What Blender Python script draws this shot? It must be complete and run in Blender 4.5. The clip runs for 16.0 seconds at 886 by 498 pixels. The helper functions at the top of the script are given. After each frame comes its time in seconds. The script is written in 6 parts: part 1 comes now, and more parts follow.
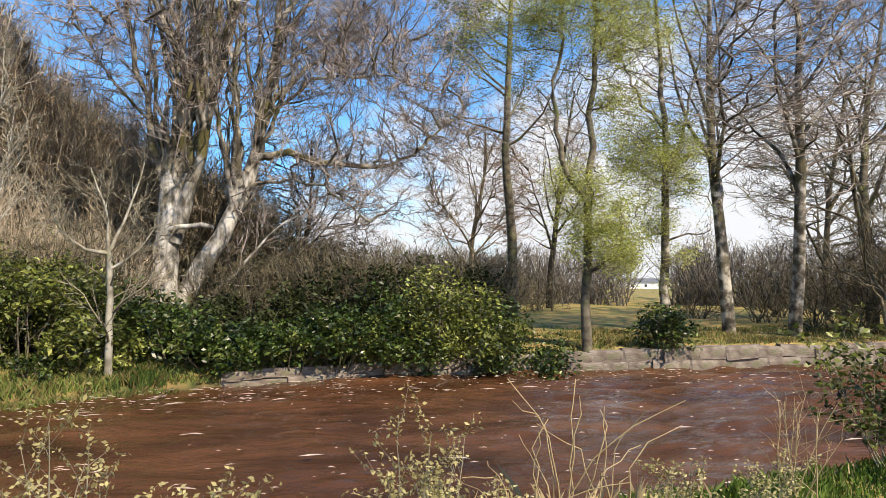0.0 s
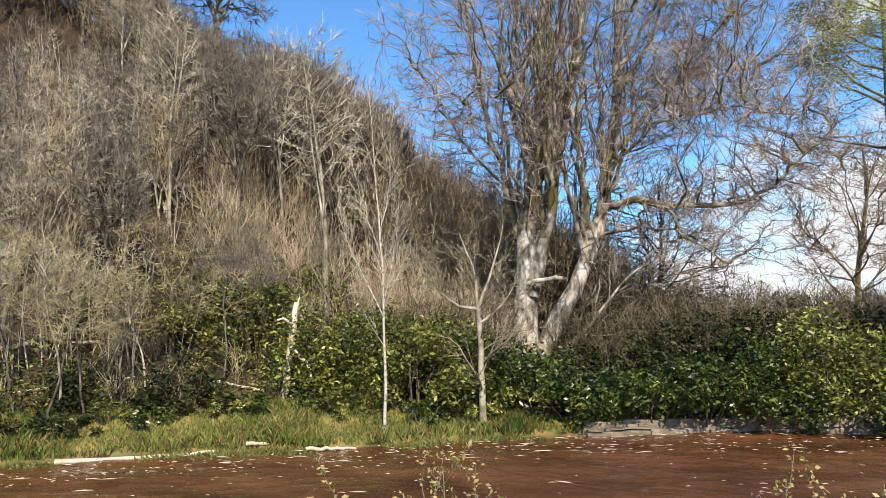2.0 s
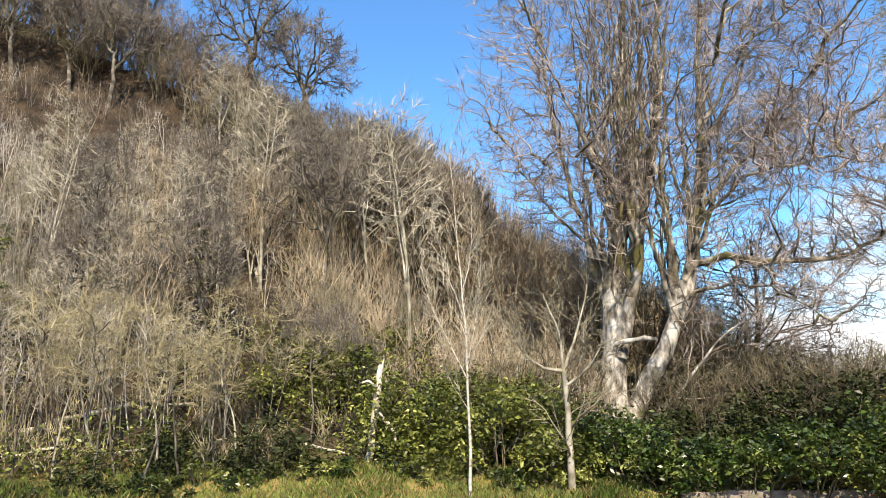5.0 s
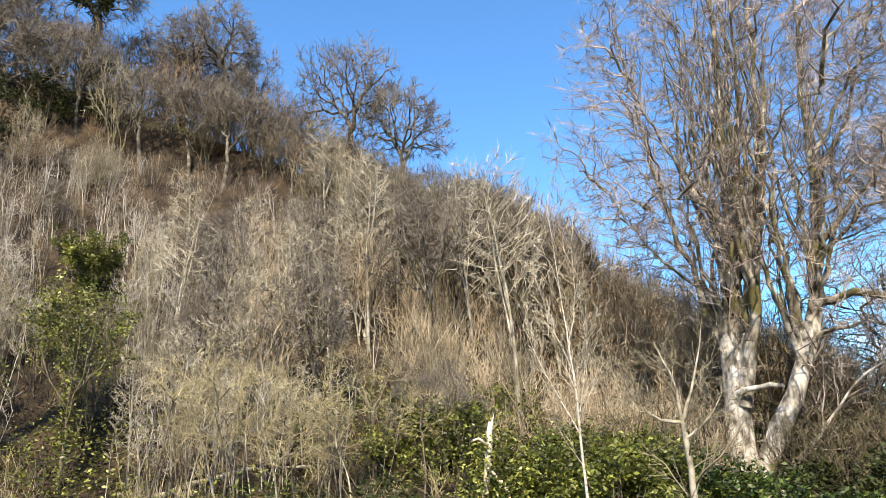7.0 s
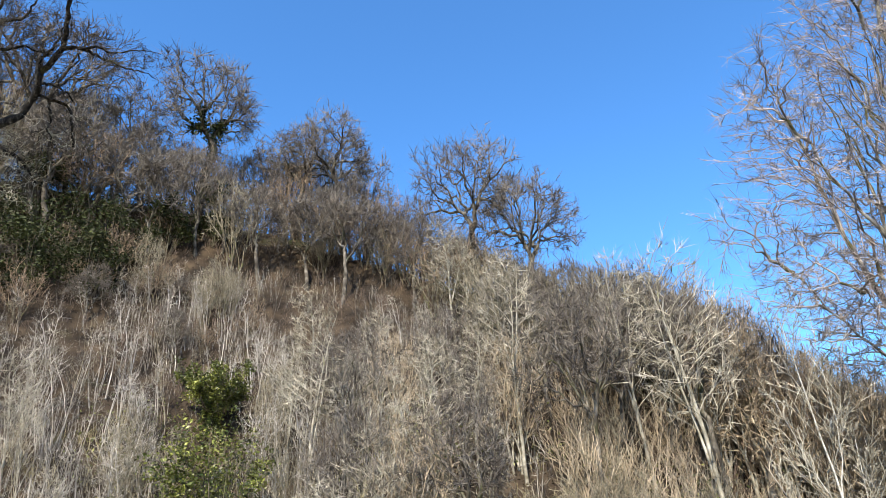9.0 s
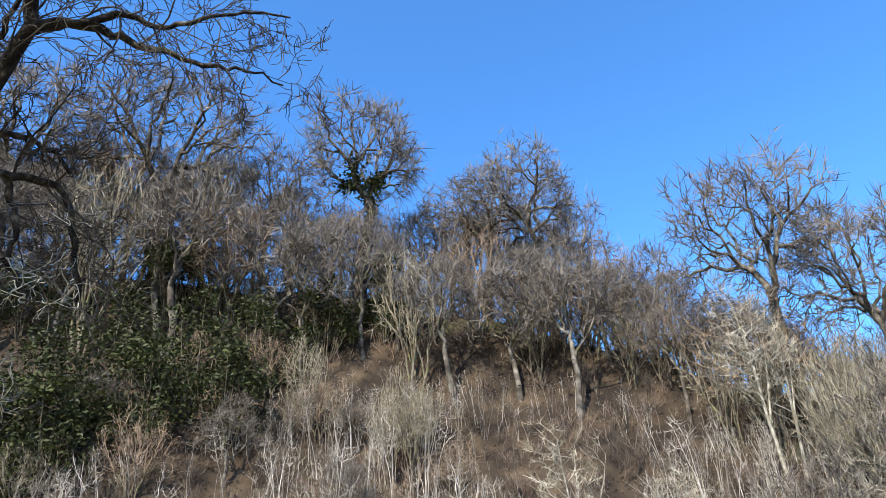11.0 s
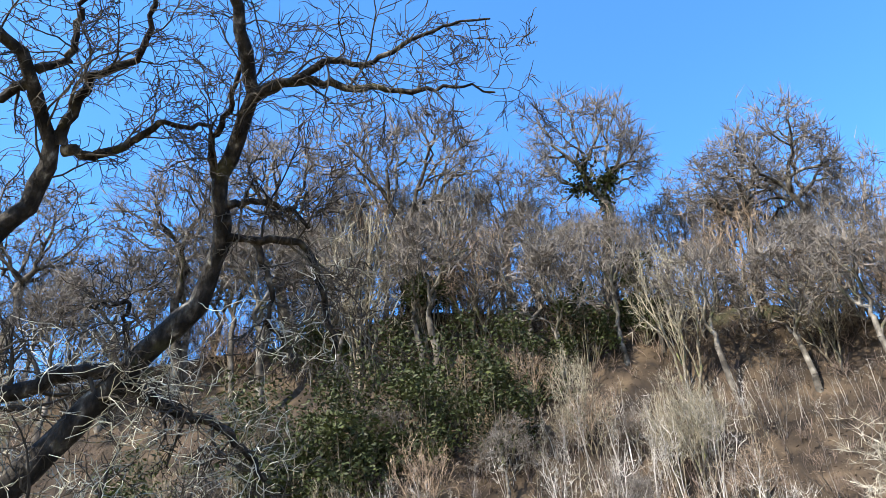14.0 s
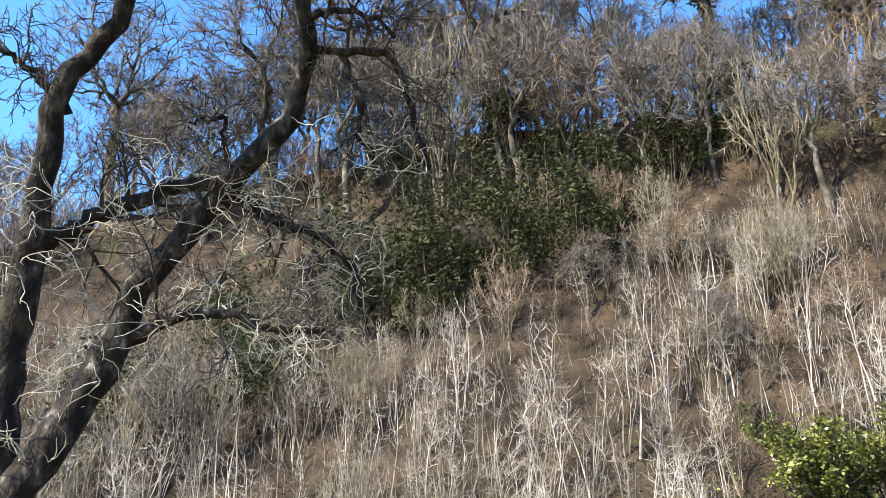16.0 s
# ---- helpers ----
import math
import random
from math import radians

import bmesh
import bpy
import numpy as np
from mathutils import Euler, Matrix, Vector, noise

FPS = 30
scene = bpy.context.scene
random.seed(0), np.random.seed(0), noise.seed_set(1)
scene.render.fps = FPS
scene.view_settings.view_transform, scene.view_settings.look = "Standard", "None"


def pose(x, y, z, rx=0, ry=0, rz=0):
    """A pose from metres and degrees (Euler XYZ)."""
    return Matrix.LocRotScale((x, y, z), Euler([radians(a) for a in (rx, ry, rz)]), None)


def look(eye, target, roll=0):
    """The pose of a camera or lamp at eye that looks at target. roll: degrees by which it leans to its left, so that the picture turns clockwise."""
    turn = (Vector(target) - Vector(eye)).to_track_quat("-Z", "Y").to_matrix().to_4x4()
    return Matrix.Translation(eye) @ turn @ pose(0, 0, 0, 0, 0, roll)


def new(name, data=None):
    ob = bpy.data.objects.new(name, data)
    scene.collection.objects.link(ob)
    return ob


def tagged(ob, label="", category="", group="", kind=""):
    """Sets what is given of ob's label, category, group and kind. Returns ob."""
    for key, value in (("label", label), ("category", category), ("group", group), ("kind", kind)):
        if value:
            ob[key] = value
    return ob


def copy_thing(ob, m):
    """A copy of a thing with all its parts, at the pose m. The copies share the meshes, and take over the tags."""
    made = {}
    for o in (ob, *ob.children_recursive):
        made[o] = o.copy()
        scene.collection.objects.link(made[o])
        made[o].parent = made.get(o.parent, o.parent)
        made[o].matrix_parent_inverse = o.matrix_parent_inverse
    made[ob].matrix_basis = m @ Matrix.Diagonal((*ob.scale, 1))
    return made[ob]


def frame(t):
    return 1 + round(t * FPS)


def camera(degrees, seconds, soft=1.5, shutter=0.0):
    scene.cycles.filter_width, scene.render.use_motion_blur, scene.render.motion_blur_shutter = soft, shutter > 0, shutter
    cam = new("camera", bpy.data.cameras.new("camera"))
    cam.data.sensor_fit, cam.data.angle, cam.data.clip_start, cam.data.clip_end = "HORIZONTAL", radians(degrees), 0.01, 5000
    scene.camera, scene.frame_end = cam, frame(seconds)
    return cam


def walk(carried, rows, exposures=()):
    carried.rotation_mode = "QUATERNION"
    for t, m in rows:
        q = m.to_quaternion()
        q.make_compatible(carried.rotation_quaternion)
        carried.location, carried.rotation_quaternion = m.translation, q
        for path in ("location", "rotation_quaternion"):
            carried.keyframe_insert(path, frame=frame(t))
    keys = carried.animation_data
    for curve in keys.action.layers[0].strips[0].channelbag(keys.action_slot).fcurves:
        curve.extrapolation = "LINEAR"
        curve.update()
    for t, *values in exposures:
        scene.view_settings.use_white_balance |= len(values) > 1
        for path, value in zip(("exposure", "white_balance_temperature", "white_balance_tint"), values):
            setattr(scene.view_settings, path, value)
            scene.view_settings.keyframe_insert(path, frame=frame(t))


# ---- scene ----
cam = camera(64.8, 16.0, soft=0.7)
# seconds, place, heading (clockwise from +y), climb and lean in degrees
ROWS = [
    (0.0, -0.01, 0.01, 2.70, 0.00, 3.00, 0.01),
    (0.5, -0.01, 0.01, 2.70, -10.34, 4.09, -0.46),
    (1.0, 0.02, -0.00, 2.69, -18.67, 5.34, -0.90),
    (1.5, 0.02, 0.03, 2.71, -24.70, 6.47, -1.15),
    (2.0, -0.03, -0.01, 2.71, -28.26, 7.33, -1.39),
    (2.5, -0.04, -0.02, 2.71, -29.71, 8.09, -1.59),
    (3.0, -0.03, -0.00, 2.72, -30.65, 8.93, -1.68),
    (3.5, -0.03, 0.01, 2.73, -31.52, 9.85, -1.62),
    (6.0, -0.01, -0.01, 2.70, -38.74, 14.53, -1.55),
    (6.5, 0.02, -0.02, 2.68, -41.11, 15.81, -2.02),
    (7.0, 0.04, -0.02, 2.67, -43.52, 17.32, -2.46),
    (7.5, 0.06, 0.00, 2.66, -45.99, 19.18, -2.92),
    (8.0, 0.12, 0.20, 2.59, -48.20, 21.19, -3.40),
    (8.5, -0.39, 0.49, 2.85, -50.22, 23.29, -3.73),
    (9.0, -3.59, 0.80, 4.69, -51.64, 25.18, -4.05),
    (9.5, -6.92, 1.59, 6.27, -53.92, 27.29, -3.79),
    (10.5, -13.10, 2.98, 11.35, -60.60, 27.95, -3.80),
    (11.2, -14.95, 3.38, 12.85, -65.75, 28.95, -3.70),
    (12.0, -15.22, 3.45, 13.03, -72.03, 29.85, -3.44),
    (12.5, -15.27, 3.50, 13.04, -76.02, 30.56, -3.29),
    (13.0, -15.23, 3.58, 13.02, -80.13, 31.18, -2.85),
    (13.5, -15.23, 3.57, 13.02, -83.75, 31.14, -2.54),
    (14.0, -15.30, 3.45, 13.05, -86.68, 30.36, -2.63),
    (14.5, -15.33, 3.40, 13.07, -90.06, 29.08, -2.17),
    (15.0, -15.34, 3.38, 13.07, -93.22, 27.56, -1.17),
    (15.5, -15.36, 3.37, 13.06, -94.52, 23.54, -0.46),
    (16.0, -15.34, 3.36, 13.00, -94.12, 15.77, -0.06),
]


def cam_pose(x, y, z, heading, climb, lean):
    return pose(x, y, z, 90 + climb, 0, -heading) @ pose(0, 0, 0, 0, 0, lean)


walk(cam, [(t, cam_pose(*p)) for t, *p in ROWS], [(0.0, 0.54, 7350, 12), (3.5, 0.78, 7500, 11), (6.5, 1.02, 7550, 11), (8.0, 1.04, 7450, 10), (9.5, 0.88, 6450, 10), (12.0, 1.24, 6400, 11), (15.0, 1.44, 6550, 11), (16.0, 1.42, 6750, 11)])

# ---- light ----
SUN_AZ, SUN_EL = 141.0, 43.0
world = bpy.data.worlds.new("sky")
scene.world = world
world.use_nodes = True
wn = world.node_tree
wn.nodes.clear()
w_out = wn.nodes.new("ShaderNodeOutputWorld")
w_bg = wn.nodes.new("ShaderNodeBackground")
w_sky = wn.nodes.new("ShaderNodeTexSky")
w_sky.sky_type = "NISHITA"
w_sky.sun_disc = False
w_sky.sun_elevation = radians(SUN_EL)
w_sky.sun_rotation = radians(SUN_AZ)
w_sky.altitude = 100
w_sky.air_density, w_sky.dust_density, w_sky.ozone_density = 1.0, 0.4, 2.5
w_co = wn.nodes.new("ShaderNodeTexCoord")
w_sep = wn.nodes.new("ShaderNodeSeparateXYZ")
w_noise = wn.nodes.new("ShaderNodeTexNoise")
w_noise.inputs["Scale"].default_value = 5.0
w_noise.inputs["Detail"].default_value = 7
w_noise.inputs["Roughness"].default_value = 0.6
w_map = wn.nodes.new("ShaderNodeMapping")
w_map.inputs["Scale"].default_value = (1, 1, 2.2)
w_map.inputs["Location"].default_value = (0.4, 0.7, 0.1)
wn.links.new(w_co.outputs["Generated"], w_map.inputs["Vector"])
wn.links.new(w_map.outputs["Vector"], w_noise.inputs["Vector"])
wn.links.new(w_co.outputs["Generated"], w_sep.inputs["Vector"])
# cumulus banks stand over the valley to the north-east and thin out upwards
# cloud is added over the unseen eastern half too, to whiten the fill
w_side = wn.nodes.new("ShaderNodeMapRange")
w_side.inputs["From Min"].default_value = -0.42
w_side.inputs["From Max"].default_value = 0.10
w_side.inputs["To Min"].default_value = -0.34
w_side.inputs["To Max"].default_value = 0.11
wn.links.new(w_sep.outputs["X"], w_side.inputs["Value"])
w_high = wn.nodes.new("ShaderNodeMapRange")
w_high.inputs["From Min"].default_value = 0.0
w_high.inputs["From Max"].default_value = 0.5
w_high.inputs["To Min"].default_value = 0.25
w_high.inputs["To Max"].default_value = -0.22
wn.links.new(w_sep.outputs["Z"], w_high.inputs["Value"])


def w_math(op, a, b):
    n = wn.nodes.new("ShaderNodeMath")
    n.operation = op
    for i, v in enumerate((a, b)):
        if isinstance(v, (int, float)):
            n.inputs[i].default_value = v
        else:
            wn.links.new(v, n.inputs[i])
    return n.outputs[0]


w_sum = w_math("ADD", w_math("ADD", w_noise.outputs["Fac"], w_side.outputs[0]), w_high.outputs[0])
w_ramp = wn.nodes.new("ShaderNodeMapRange")
w_ramp.inputs["From Min"].default_value = 0.47
w_ramp.inputs["From Max"].default_value = 0.68
wn.links.new(w_sum, w_ramp.inputs["Value"])
w_mix = wn.nodes.new("ShaderNodeMix")
w_mix.data_type = "RGBA"
wn.links.new(w_ramp.outputs[0], w_mix.inputs["Factor"])
w_tint = wn.nodes.new("ShaderNodeMix")
w_tint.data_type, w_tint.blend_type = "RGBA", "MULTIPLY"
w_tint.inputs["Factor"].default_value = 1.0
w_tint.inputs["B"].default_value = (0.56, 1.08, 1.50, 1)
wn.links.new(w_sky.outputs["Color"], w_tint.inputs["A"])
wn.links.new(w_tint.outputs["Result"], w_mix.inputs["A"])
w_mix.inputs["B"].default_value = (5.0, 5.5, 6.3, 1)
wn.links.new(w_mix.outputs["Result"], w_bg.inputs["Color"])
w_bg.inputs["Strength"].default_value = 0.122
wn.links.new(w_bg.outputs["Background"], w_out.inputs["Surface"])

sun_data = bpy.data.lights.new("sun", "SUN")
sun_data.energy, sun_data.angle, sun_data.color = 4.9, radians(0.6), (1.0, 0.90, 0.74)
sun = new("sun", sun_data)
_sa, _se = radians(SUN_AZ), radians(SUN_EL)
SUN_DIR = Vector((math.sin(_sa) * math.cos(_se), math.cos(_sa) * math.cos(_se), math.sin(_se)))
sun.matrix_world = look(tuple(SUN_DIR * 60), (0, 0, 0))


# ---- materials ----
def material(name, stops, scale=6.0, detail=6.0, rough=0.85, bump=0.3, bump_scale=40.0, island=0.0, spec=0.3,
             coords="Object", stretch=(1, 1, 1), translucent=0.0, moss=None, moss_scale=3.0, moss_cut=0.55, metal=0.0):
    """A noise-varied surface: stops are (place, colour) along the noise; a second, finer noise gives grain and relief;
    island varies the brightness from piece to piece; moss lays a second colour on in patches."""
    m = bpy.data.materials.new(name)
    m.use_nodes = True
    t = m.node_tree
    t.nodes.clear()
    out = t.nodes.new("ShaderNodeOutputMaterial")
    b = t.nodes.new("ShaderNodeBsdfPrincipled")
    co = t.nodes.new("ShaderNodeTexCoord")
    mp = t.nodes.new("ShaderNodeMapping")
    mp.inputs["Scale"].default_value = stretch
    t.links.new(co.outputs[coords], mp.inputs["Vector"])
    n1 = t.nodes.new("ShaderNodeTexNoise")
    n1.inputs["Scale"].default_value, n1.inputs["Detail"].default_value = scale, detail
    t.links.new(mp.outputs["Vector"], n1.inputs["Vector"])
    r = t.nodes.new("ShaderNodeValToRGB")
    e = r.color_ramp.elements
    while len(e) < len(stops):
        e.new(0.5)
    for el, (p, c) in zip(e, stops):
        el.position, el.color = p, (*c, 1)
    t.links.new(n1.outputs["Fac"], r.inputs["Fac"])
    col = r.outputs["Color"]
    if moss:
        n3 = t.nodes.new("ShaderNodeTexNoise")
        n3.inputs["Scale"].default_value, n3.inputs["Detail"].default_value = moss_scale, 5
        t.links.new(co.outputs[coords], n3.inputs["Vector"])
        k = t.nodes.new("ShaderNodeMapRange")
        k.inputs["From Min"].default_value, k.inputs["From Max"].default_value = moss_cut, moss_cut + 0.12
        t.links.new(n3.outputs["Fac"], k.inputs["Value"])
        mx = t.nodes.new("ShaderNodeMix")
        mx.data_type = "RGBA"
        t.links.new(k.outputs[0], mx.inputs["Factor"])
        t.links.new(col, mx.inputs["A"])
        mx.inputs["B"].default_value = (*moss, 1)
        col = mx.outputs["Result"]
    if island:
        g = t.nodes.new("ShaderNodeNewGeometry")
        k = t.nodes.new("ShaderNodeMapRange")
        k.inputs["To Min"].default_value, k.inputs["To Max"].default_value = 1 - island, 1 + island
        t.links.new(g.outputs["Random Per Island"], k.inputs["Value"])
        mx = t.nodes.new("ShaderNodeMix")
        mx.data_type, mx.blend_type = "RGBA", "MULTIPLY"
        mx.inputs["Factor"].default_value = 1.0
        cc = t.nodes.new("ShaderNodeCombineColor")
        for i in range(3):
            t.links.new(k.outputs[0], cc.inputs[i])
        t.links.new(col, mx.inputs["A"])
        t.links.new(cc.outputs[0], mx.inputs["B"])
        col = mx.outputs["Result"]
    t.links.new(col, b.inputs["Base Color"])
    b.inputs["Roughness"].default_value = rough
    b.inputs["Metallic"].default_value = metal
    b.inputs["Specular IOR Level"].default_value = spec
    if bump:
        n2 = t.nodes.new("ShaderNodeTexNoise")
        n2.inputs["Scale"].default_value, n2.inputs["Detail"].default_value = bump_scale, 5
        t.links.new(mp.outputs["Vector"], n2.inputs["Vector"])
        bp = t.nodes.new("ShaderNodeBump")
        bp.inputs["Strength"].default_value, bp.inputs["Distance"].default_value = bump, 0.03
        t.links.new(n2.outputs["Fac"], bp.inputs["Height"])
        t.links.new(bp.outputs["Normal"], b.inputs["Normal"])
    surf = b.outputs["BSDF"]
    if translucent:
        tr = t.nodes.new("ShaderNodeBsdfTranslucent")
        t.links.new(col, tr.inputs["Color"])
        ms = t.nodes.new("ShaderNodeMixShader")
        ms.inputs["Fac"].default_value = translucent
        t.links.new(surf, ms.inputs[1])
        t.links.new(tr.outputs[0], ms.inputs[2])
        surf = ms.outputs[0]
    t.links.new(surf, out.inputs["Surface"])
    return m


M_twig_beech = material("beech_twigs", [(0.37, (0.140, 0.117, 0.104)), (0.64, (0.44, 0.378, 0.343))], 0.9, 4, 0.8, 0, island=0.3)
M_bark_limb = material("beech_limb_bark", [(0.36, (0.040, 0.035, 0.027)), (0.5, (0.16, 0.142, 0.112)), (0.64, (0.44, 0.41, 0.35))], 1.6, 8, 0.85, 0.4, 20, moss=(0.11, 0.10, 0.04), moss_scale=0.9, moss_cut=0.5)
M_bark_mottle = material("mottled_bark", [(0.40, (0.040, 0.034, 0.027)), (0.50, (0.135, 0.118, 0.096)), (0.60, (0.42, 0.39, 0.34))], 2.6, 9, 0.85, 0.6, 20, moss=(0.10, 0.085, 0.05), moss_scale=0.8, moss_cut=0.5)
M_bark_mottle_pale = material("beech_trunk_bark", [(0.38, (0.060, 0.054, 0.046)), (0.48, (0.21, 0.198, 0.178)), (0.62, (0.54, 0.52, 0.485))], 3.2, 9, 0.85, 0.6, 18, moss=(0.15, 0.13, 0.075), moss_scale=1.2, moss_cut=0.57, stretch=(1, 1, 0.45))
M_bark_pale = material("pale_bark", [(0.35, (0.15, 0.138, 0.105)), (0.55, (0.33, 0.31, 0.255)), (0.75, (0.50, 0.48, 0.42))], 3, 7, 0.8, 0.3, 30, moss=(0.22, 0.22, 0.10), moss_scale=1.1, moss_cut=0.58)
M_birch = material("birch_bark", [(0.34, (0.13, 0.12, 0.10)), (0.46, (0.36, 0.345, 0.305)), (0.7, (0.56, 0.545, 0.50))], 5, 7, 0.7, 0.3, 30, stretch=(1, 1, 1.6))
M_twig_pale = material("pale_twigs", [(0.37, (0.17, 0.157, 0.120)), (0.63, (0.51, 0.475, 0.39))], 0.8, 4, 0.8, 0, island=0.35)
M_bark_brown = material("brown_bark", [(0.35, (0.06, 0.05, 0.036)), (0.65, (0.19, 0.165, 0.12))], 4, 8, 0.9, 0.6, 26, moss=(0.14, 0.15, 0.06), moss_scale=1.5, moss_cut=0.55)
M_twig_brown = material("brown_twigs", [(0.35, (0.112, 0.100, 0.071)), (0.65, (0.315, 0.284, 0.212))], 0.8, 4, 0.85, 0, island=0.35)
# palest stop: lichen specks, and lit patches painted onto the limbs
M_bark_dark = material("dark_bark", [(0.42, (0.008, 0.007, 0.006)), (0.54, (0.024, 0.021, 0.018)), (0.63, (0.065, 0.059, 0.050)), (0.72, (0.24, 0.226, 0.192))], 9, 9, 0.92, 1.0, 30, moss=(0.055, 0.055, 0.022), moss_scale=2.4, moss_cut=0.60, stretch=(1, 1, 0.55))
M_bark_oak = material("oak_bark", [(0.38, (0.026, 0.022, 0.018)), (0.52, (0.075, 0.066, 0.055)), (0.68, (0.21, 0.193, 0.163))], 3, 8, 0.9, 0.7, 24, moss=(0.06, 0.06, 0.026), moss_scale=1.2, moss_cut=0.56)
# palest stop paints sunlit highlights on the twigs
M_twig_dark = material("dark_twigs", [(0.35, (0.022, 0.019, 0.016)), (0.60, (0.06, 0.053, 0.044)), (0.85, (0.22, 0.21, 0.18))], 1.5, 5, 0.85, 0, island=0.4)
M_twig_ridge = material("ridge_twigs", [(0.35, (0.060, 0.053, 0.047)), (0.65, (0.195, 0.174, 0.152))], 0.5, 4, 0.85, 0, island=0.4)
M_bark_ridge = material("ridge_bark", [(0.36, (0.032, 0.028, 0.023)), (0.5, (0.098, 0.087, 0.072)), (0.66, (0.24, 0.222, 0.19))], 2.0, 8, 0.88, 0.5, 20, moss=(0.06, 0.065, 0.03), moss_scale=0.7, moss_cut=0.52)
M_twig_bracken = material("bracken_stems", [(0.35, (0.060, 0.045, 0.037)), (0.65, (0.175, 0.132, 0.105))], 0.6, 4, 0.85, 0, island=0.4)
M_litter = material("leaf_litter", [(0.3, (0.028, 0.021, 0.015)), (0.7, (0.115, 0.085, 0.060))], 0.5, 4, 0.85, 0, island=0.6)
M_twig_rust = material("rusty_twigs", [(0.35, (0.135, 0.098, 0.070)), (0.65, (0.32, 0.245, 0.175))], 0.8, 4, 0.85, 0, island=0.35)
M_twig_olive = material("olive_twigs", [(0.35, (0.17, 0.148, 0.080)), (0.65, (0.42, 0.375, 0.235))], 0.8, 4, 0.85, 0, island=0.4)
M_whip = material("whip_stems", [(0.38, (0.160, 0.148, 0.130)), (0.62, (0.53, 0.50, 0.455))], 0.6, 4, 0.8, 0, island=0.35)
M_lichen = material("lichened_twigs", [(0.35, (0.25, 0.25, 0.19)), (0.65, (0.56, 0.55, 0.47))], 2, 4, 0.85, 0, island=0.35)
# bank leaves in two tones: laurel darkened for shade, olive brightened for sun
M_laurel_shade = material("laurel_leaf_shade", [(0.36, (0.010, 0.022, 0.005)), (0.56, (0.052, 0.085, 0.016)), (0.74, (0.26, 0.29, 0.085))], 1.6, 6, 0.34, 0, island=0.7, spec=0.5, translucent=0.2)
# both ramps also paint bright lit leaves against dark gaps
M_olive_lit = material("olive_leaf_lit", [(0.36, (0.030, 0.044, 0.010)), (0.56, (0.145, 0.168, 0.034)), (0.72, (0.42, 0.43, 0.14))], 1.6, 6, 0.42, 0, island=0.7, spec=0.45, translucent=0.22)
# dark green by kind, lowered further to hold the shade inside the bushes
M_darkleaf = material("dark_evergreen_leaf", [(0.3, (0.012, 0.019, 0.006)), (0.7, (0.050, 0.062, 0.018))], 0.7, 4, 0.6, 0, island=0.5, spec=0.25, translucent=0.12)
M_needle = material("larch_needles", [(0.3, (0.30, 0.35, 0.07)), (0.7, (0.56, 0.58, 0.18))], 0.8, 4, 0.7, 0, island=0.4, translucent=0.45)
M_pine = material("pine_needles", [(0.3, (0.07, 0.09, 0.022)), (0.7, (0.20, 0.20, 0.055))], 0.8, 4, 0.7, 0, island=0.4, translucent=0.25)
M_bud = material("young_leaf", [(0.3, (0.30, 0.27, 0.10)), (0.7, (0.52, 0.47, 0.26))], 1.2, 4, 0.6, 0, island=0.4, translucent=0.35)
M_grass = material("grass_blade", [(0.3, (0.05, 0.11, 0.015)), (0.7, (0.15, 0.22, 0.04))], 0.9, 4, 0.55, 0, island=0.5, translucent=0.3)
M_turf_green = material("bank_grass_blade", [(0.3, (0.055, 0.098, 0.018)), (0.7, (0.20, 0.245, 0.062))], 0.6, 5, 0.65, 0, island=0.5, translucent=0.25)
M_turf = material("tussock_grass", [(0.3, (0.10, 0.09, 0.03)), (0.7, (0.28, 0.22, 0.09))], 0.5, 5, 0.7, 0, island=0.45, translucent=0.25)
M_straw = material("dry_grass", [(0.3, (0.30, 0.22, 0.11)), (0.7, (0.55, 0.45, 0.28))], 0.9, 4, 0.8, 0, island=0.4, translucent=0.2)
M_wall = material("bank_stone", [(0.3, (0.085, 0.066, 0.052)), (0.5, (0.215, 0.175, 0.146)), (0.72, (0.40, 0.35, 0.30))], 2.0, 9, 0.9, 0.7, 14, moss=(0.10, 0.11, 0.05), moss_scale=0.9, moss_cut=0.58)
M_white = material("white_render", [(0.3, (0.74, 0.74, 0.72)), (0.7, (0.82, 0.82, 0.80))], 1, 3, 0.8, 0)
M_slate = material("slate_roof", [(0.3, (0.10, 0.11, 0.13)), (0.7, (0.18, 0.19, 0.21))], 2, 5, 0.7, 0.2, 10)
M_glass = material("window_glass", [(0.4, (0.02, 0.025, 0.03)), (0.6, (0.04, 0.045, 0.05))], 1, 2, 0.1, 0, spec=0.6)
M_wood = material("weathered_wood", [(0.3, (0.34, 0.29, 0.22)), (0.7, (0.62, 0.57, 0.48))], 3, 8, 0.85, 0.5, 30, stretch=(1, 1, 0.3))


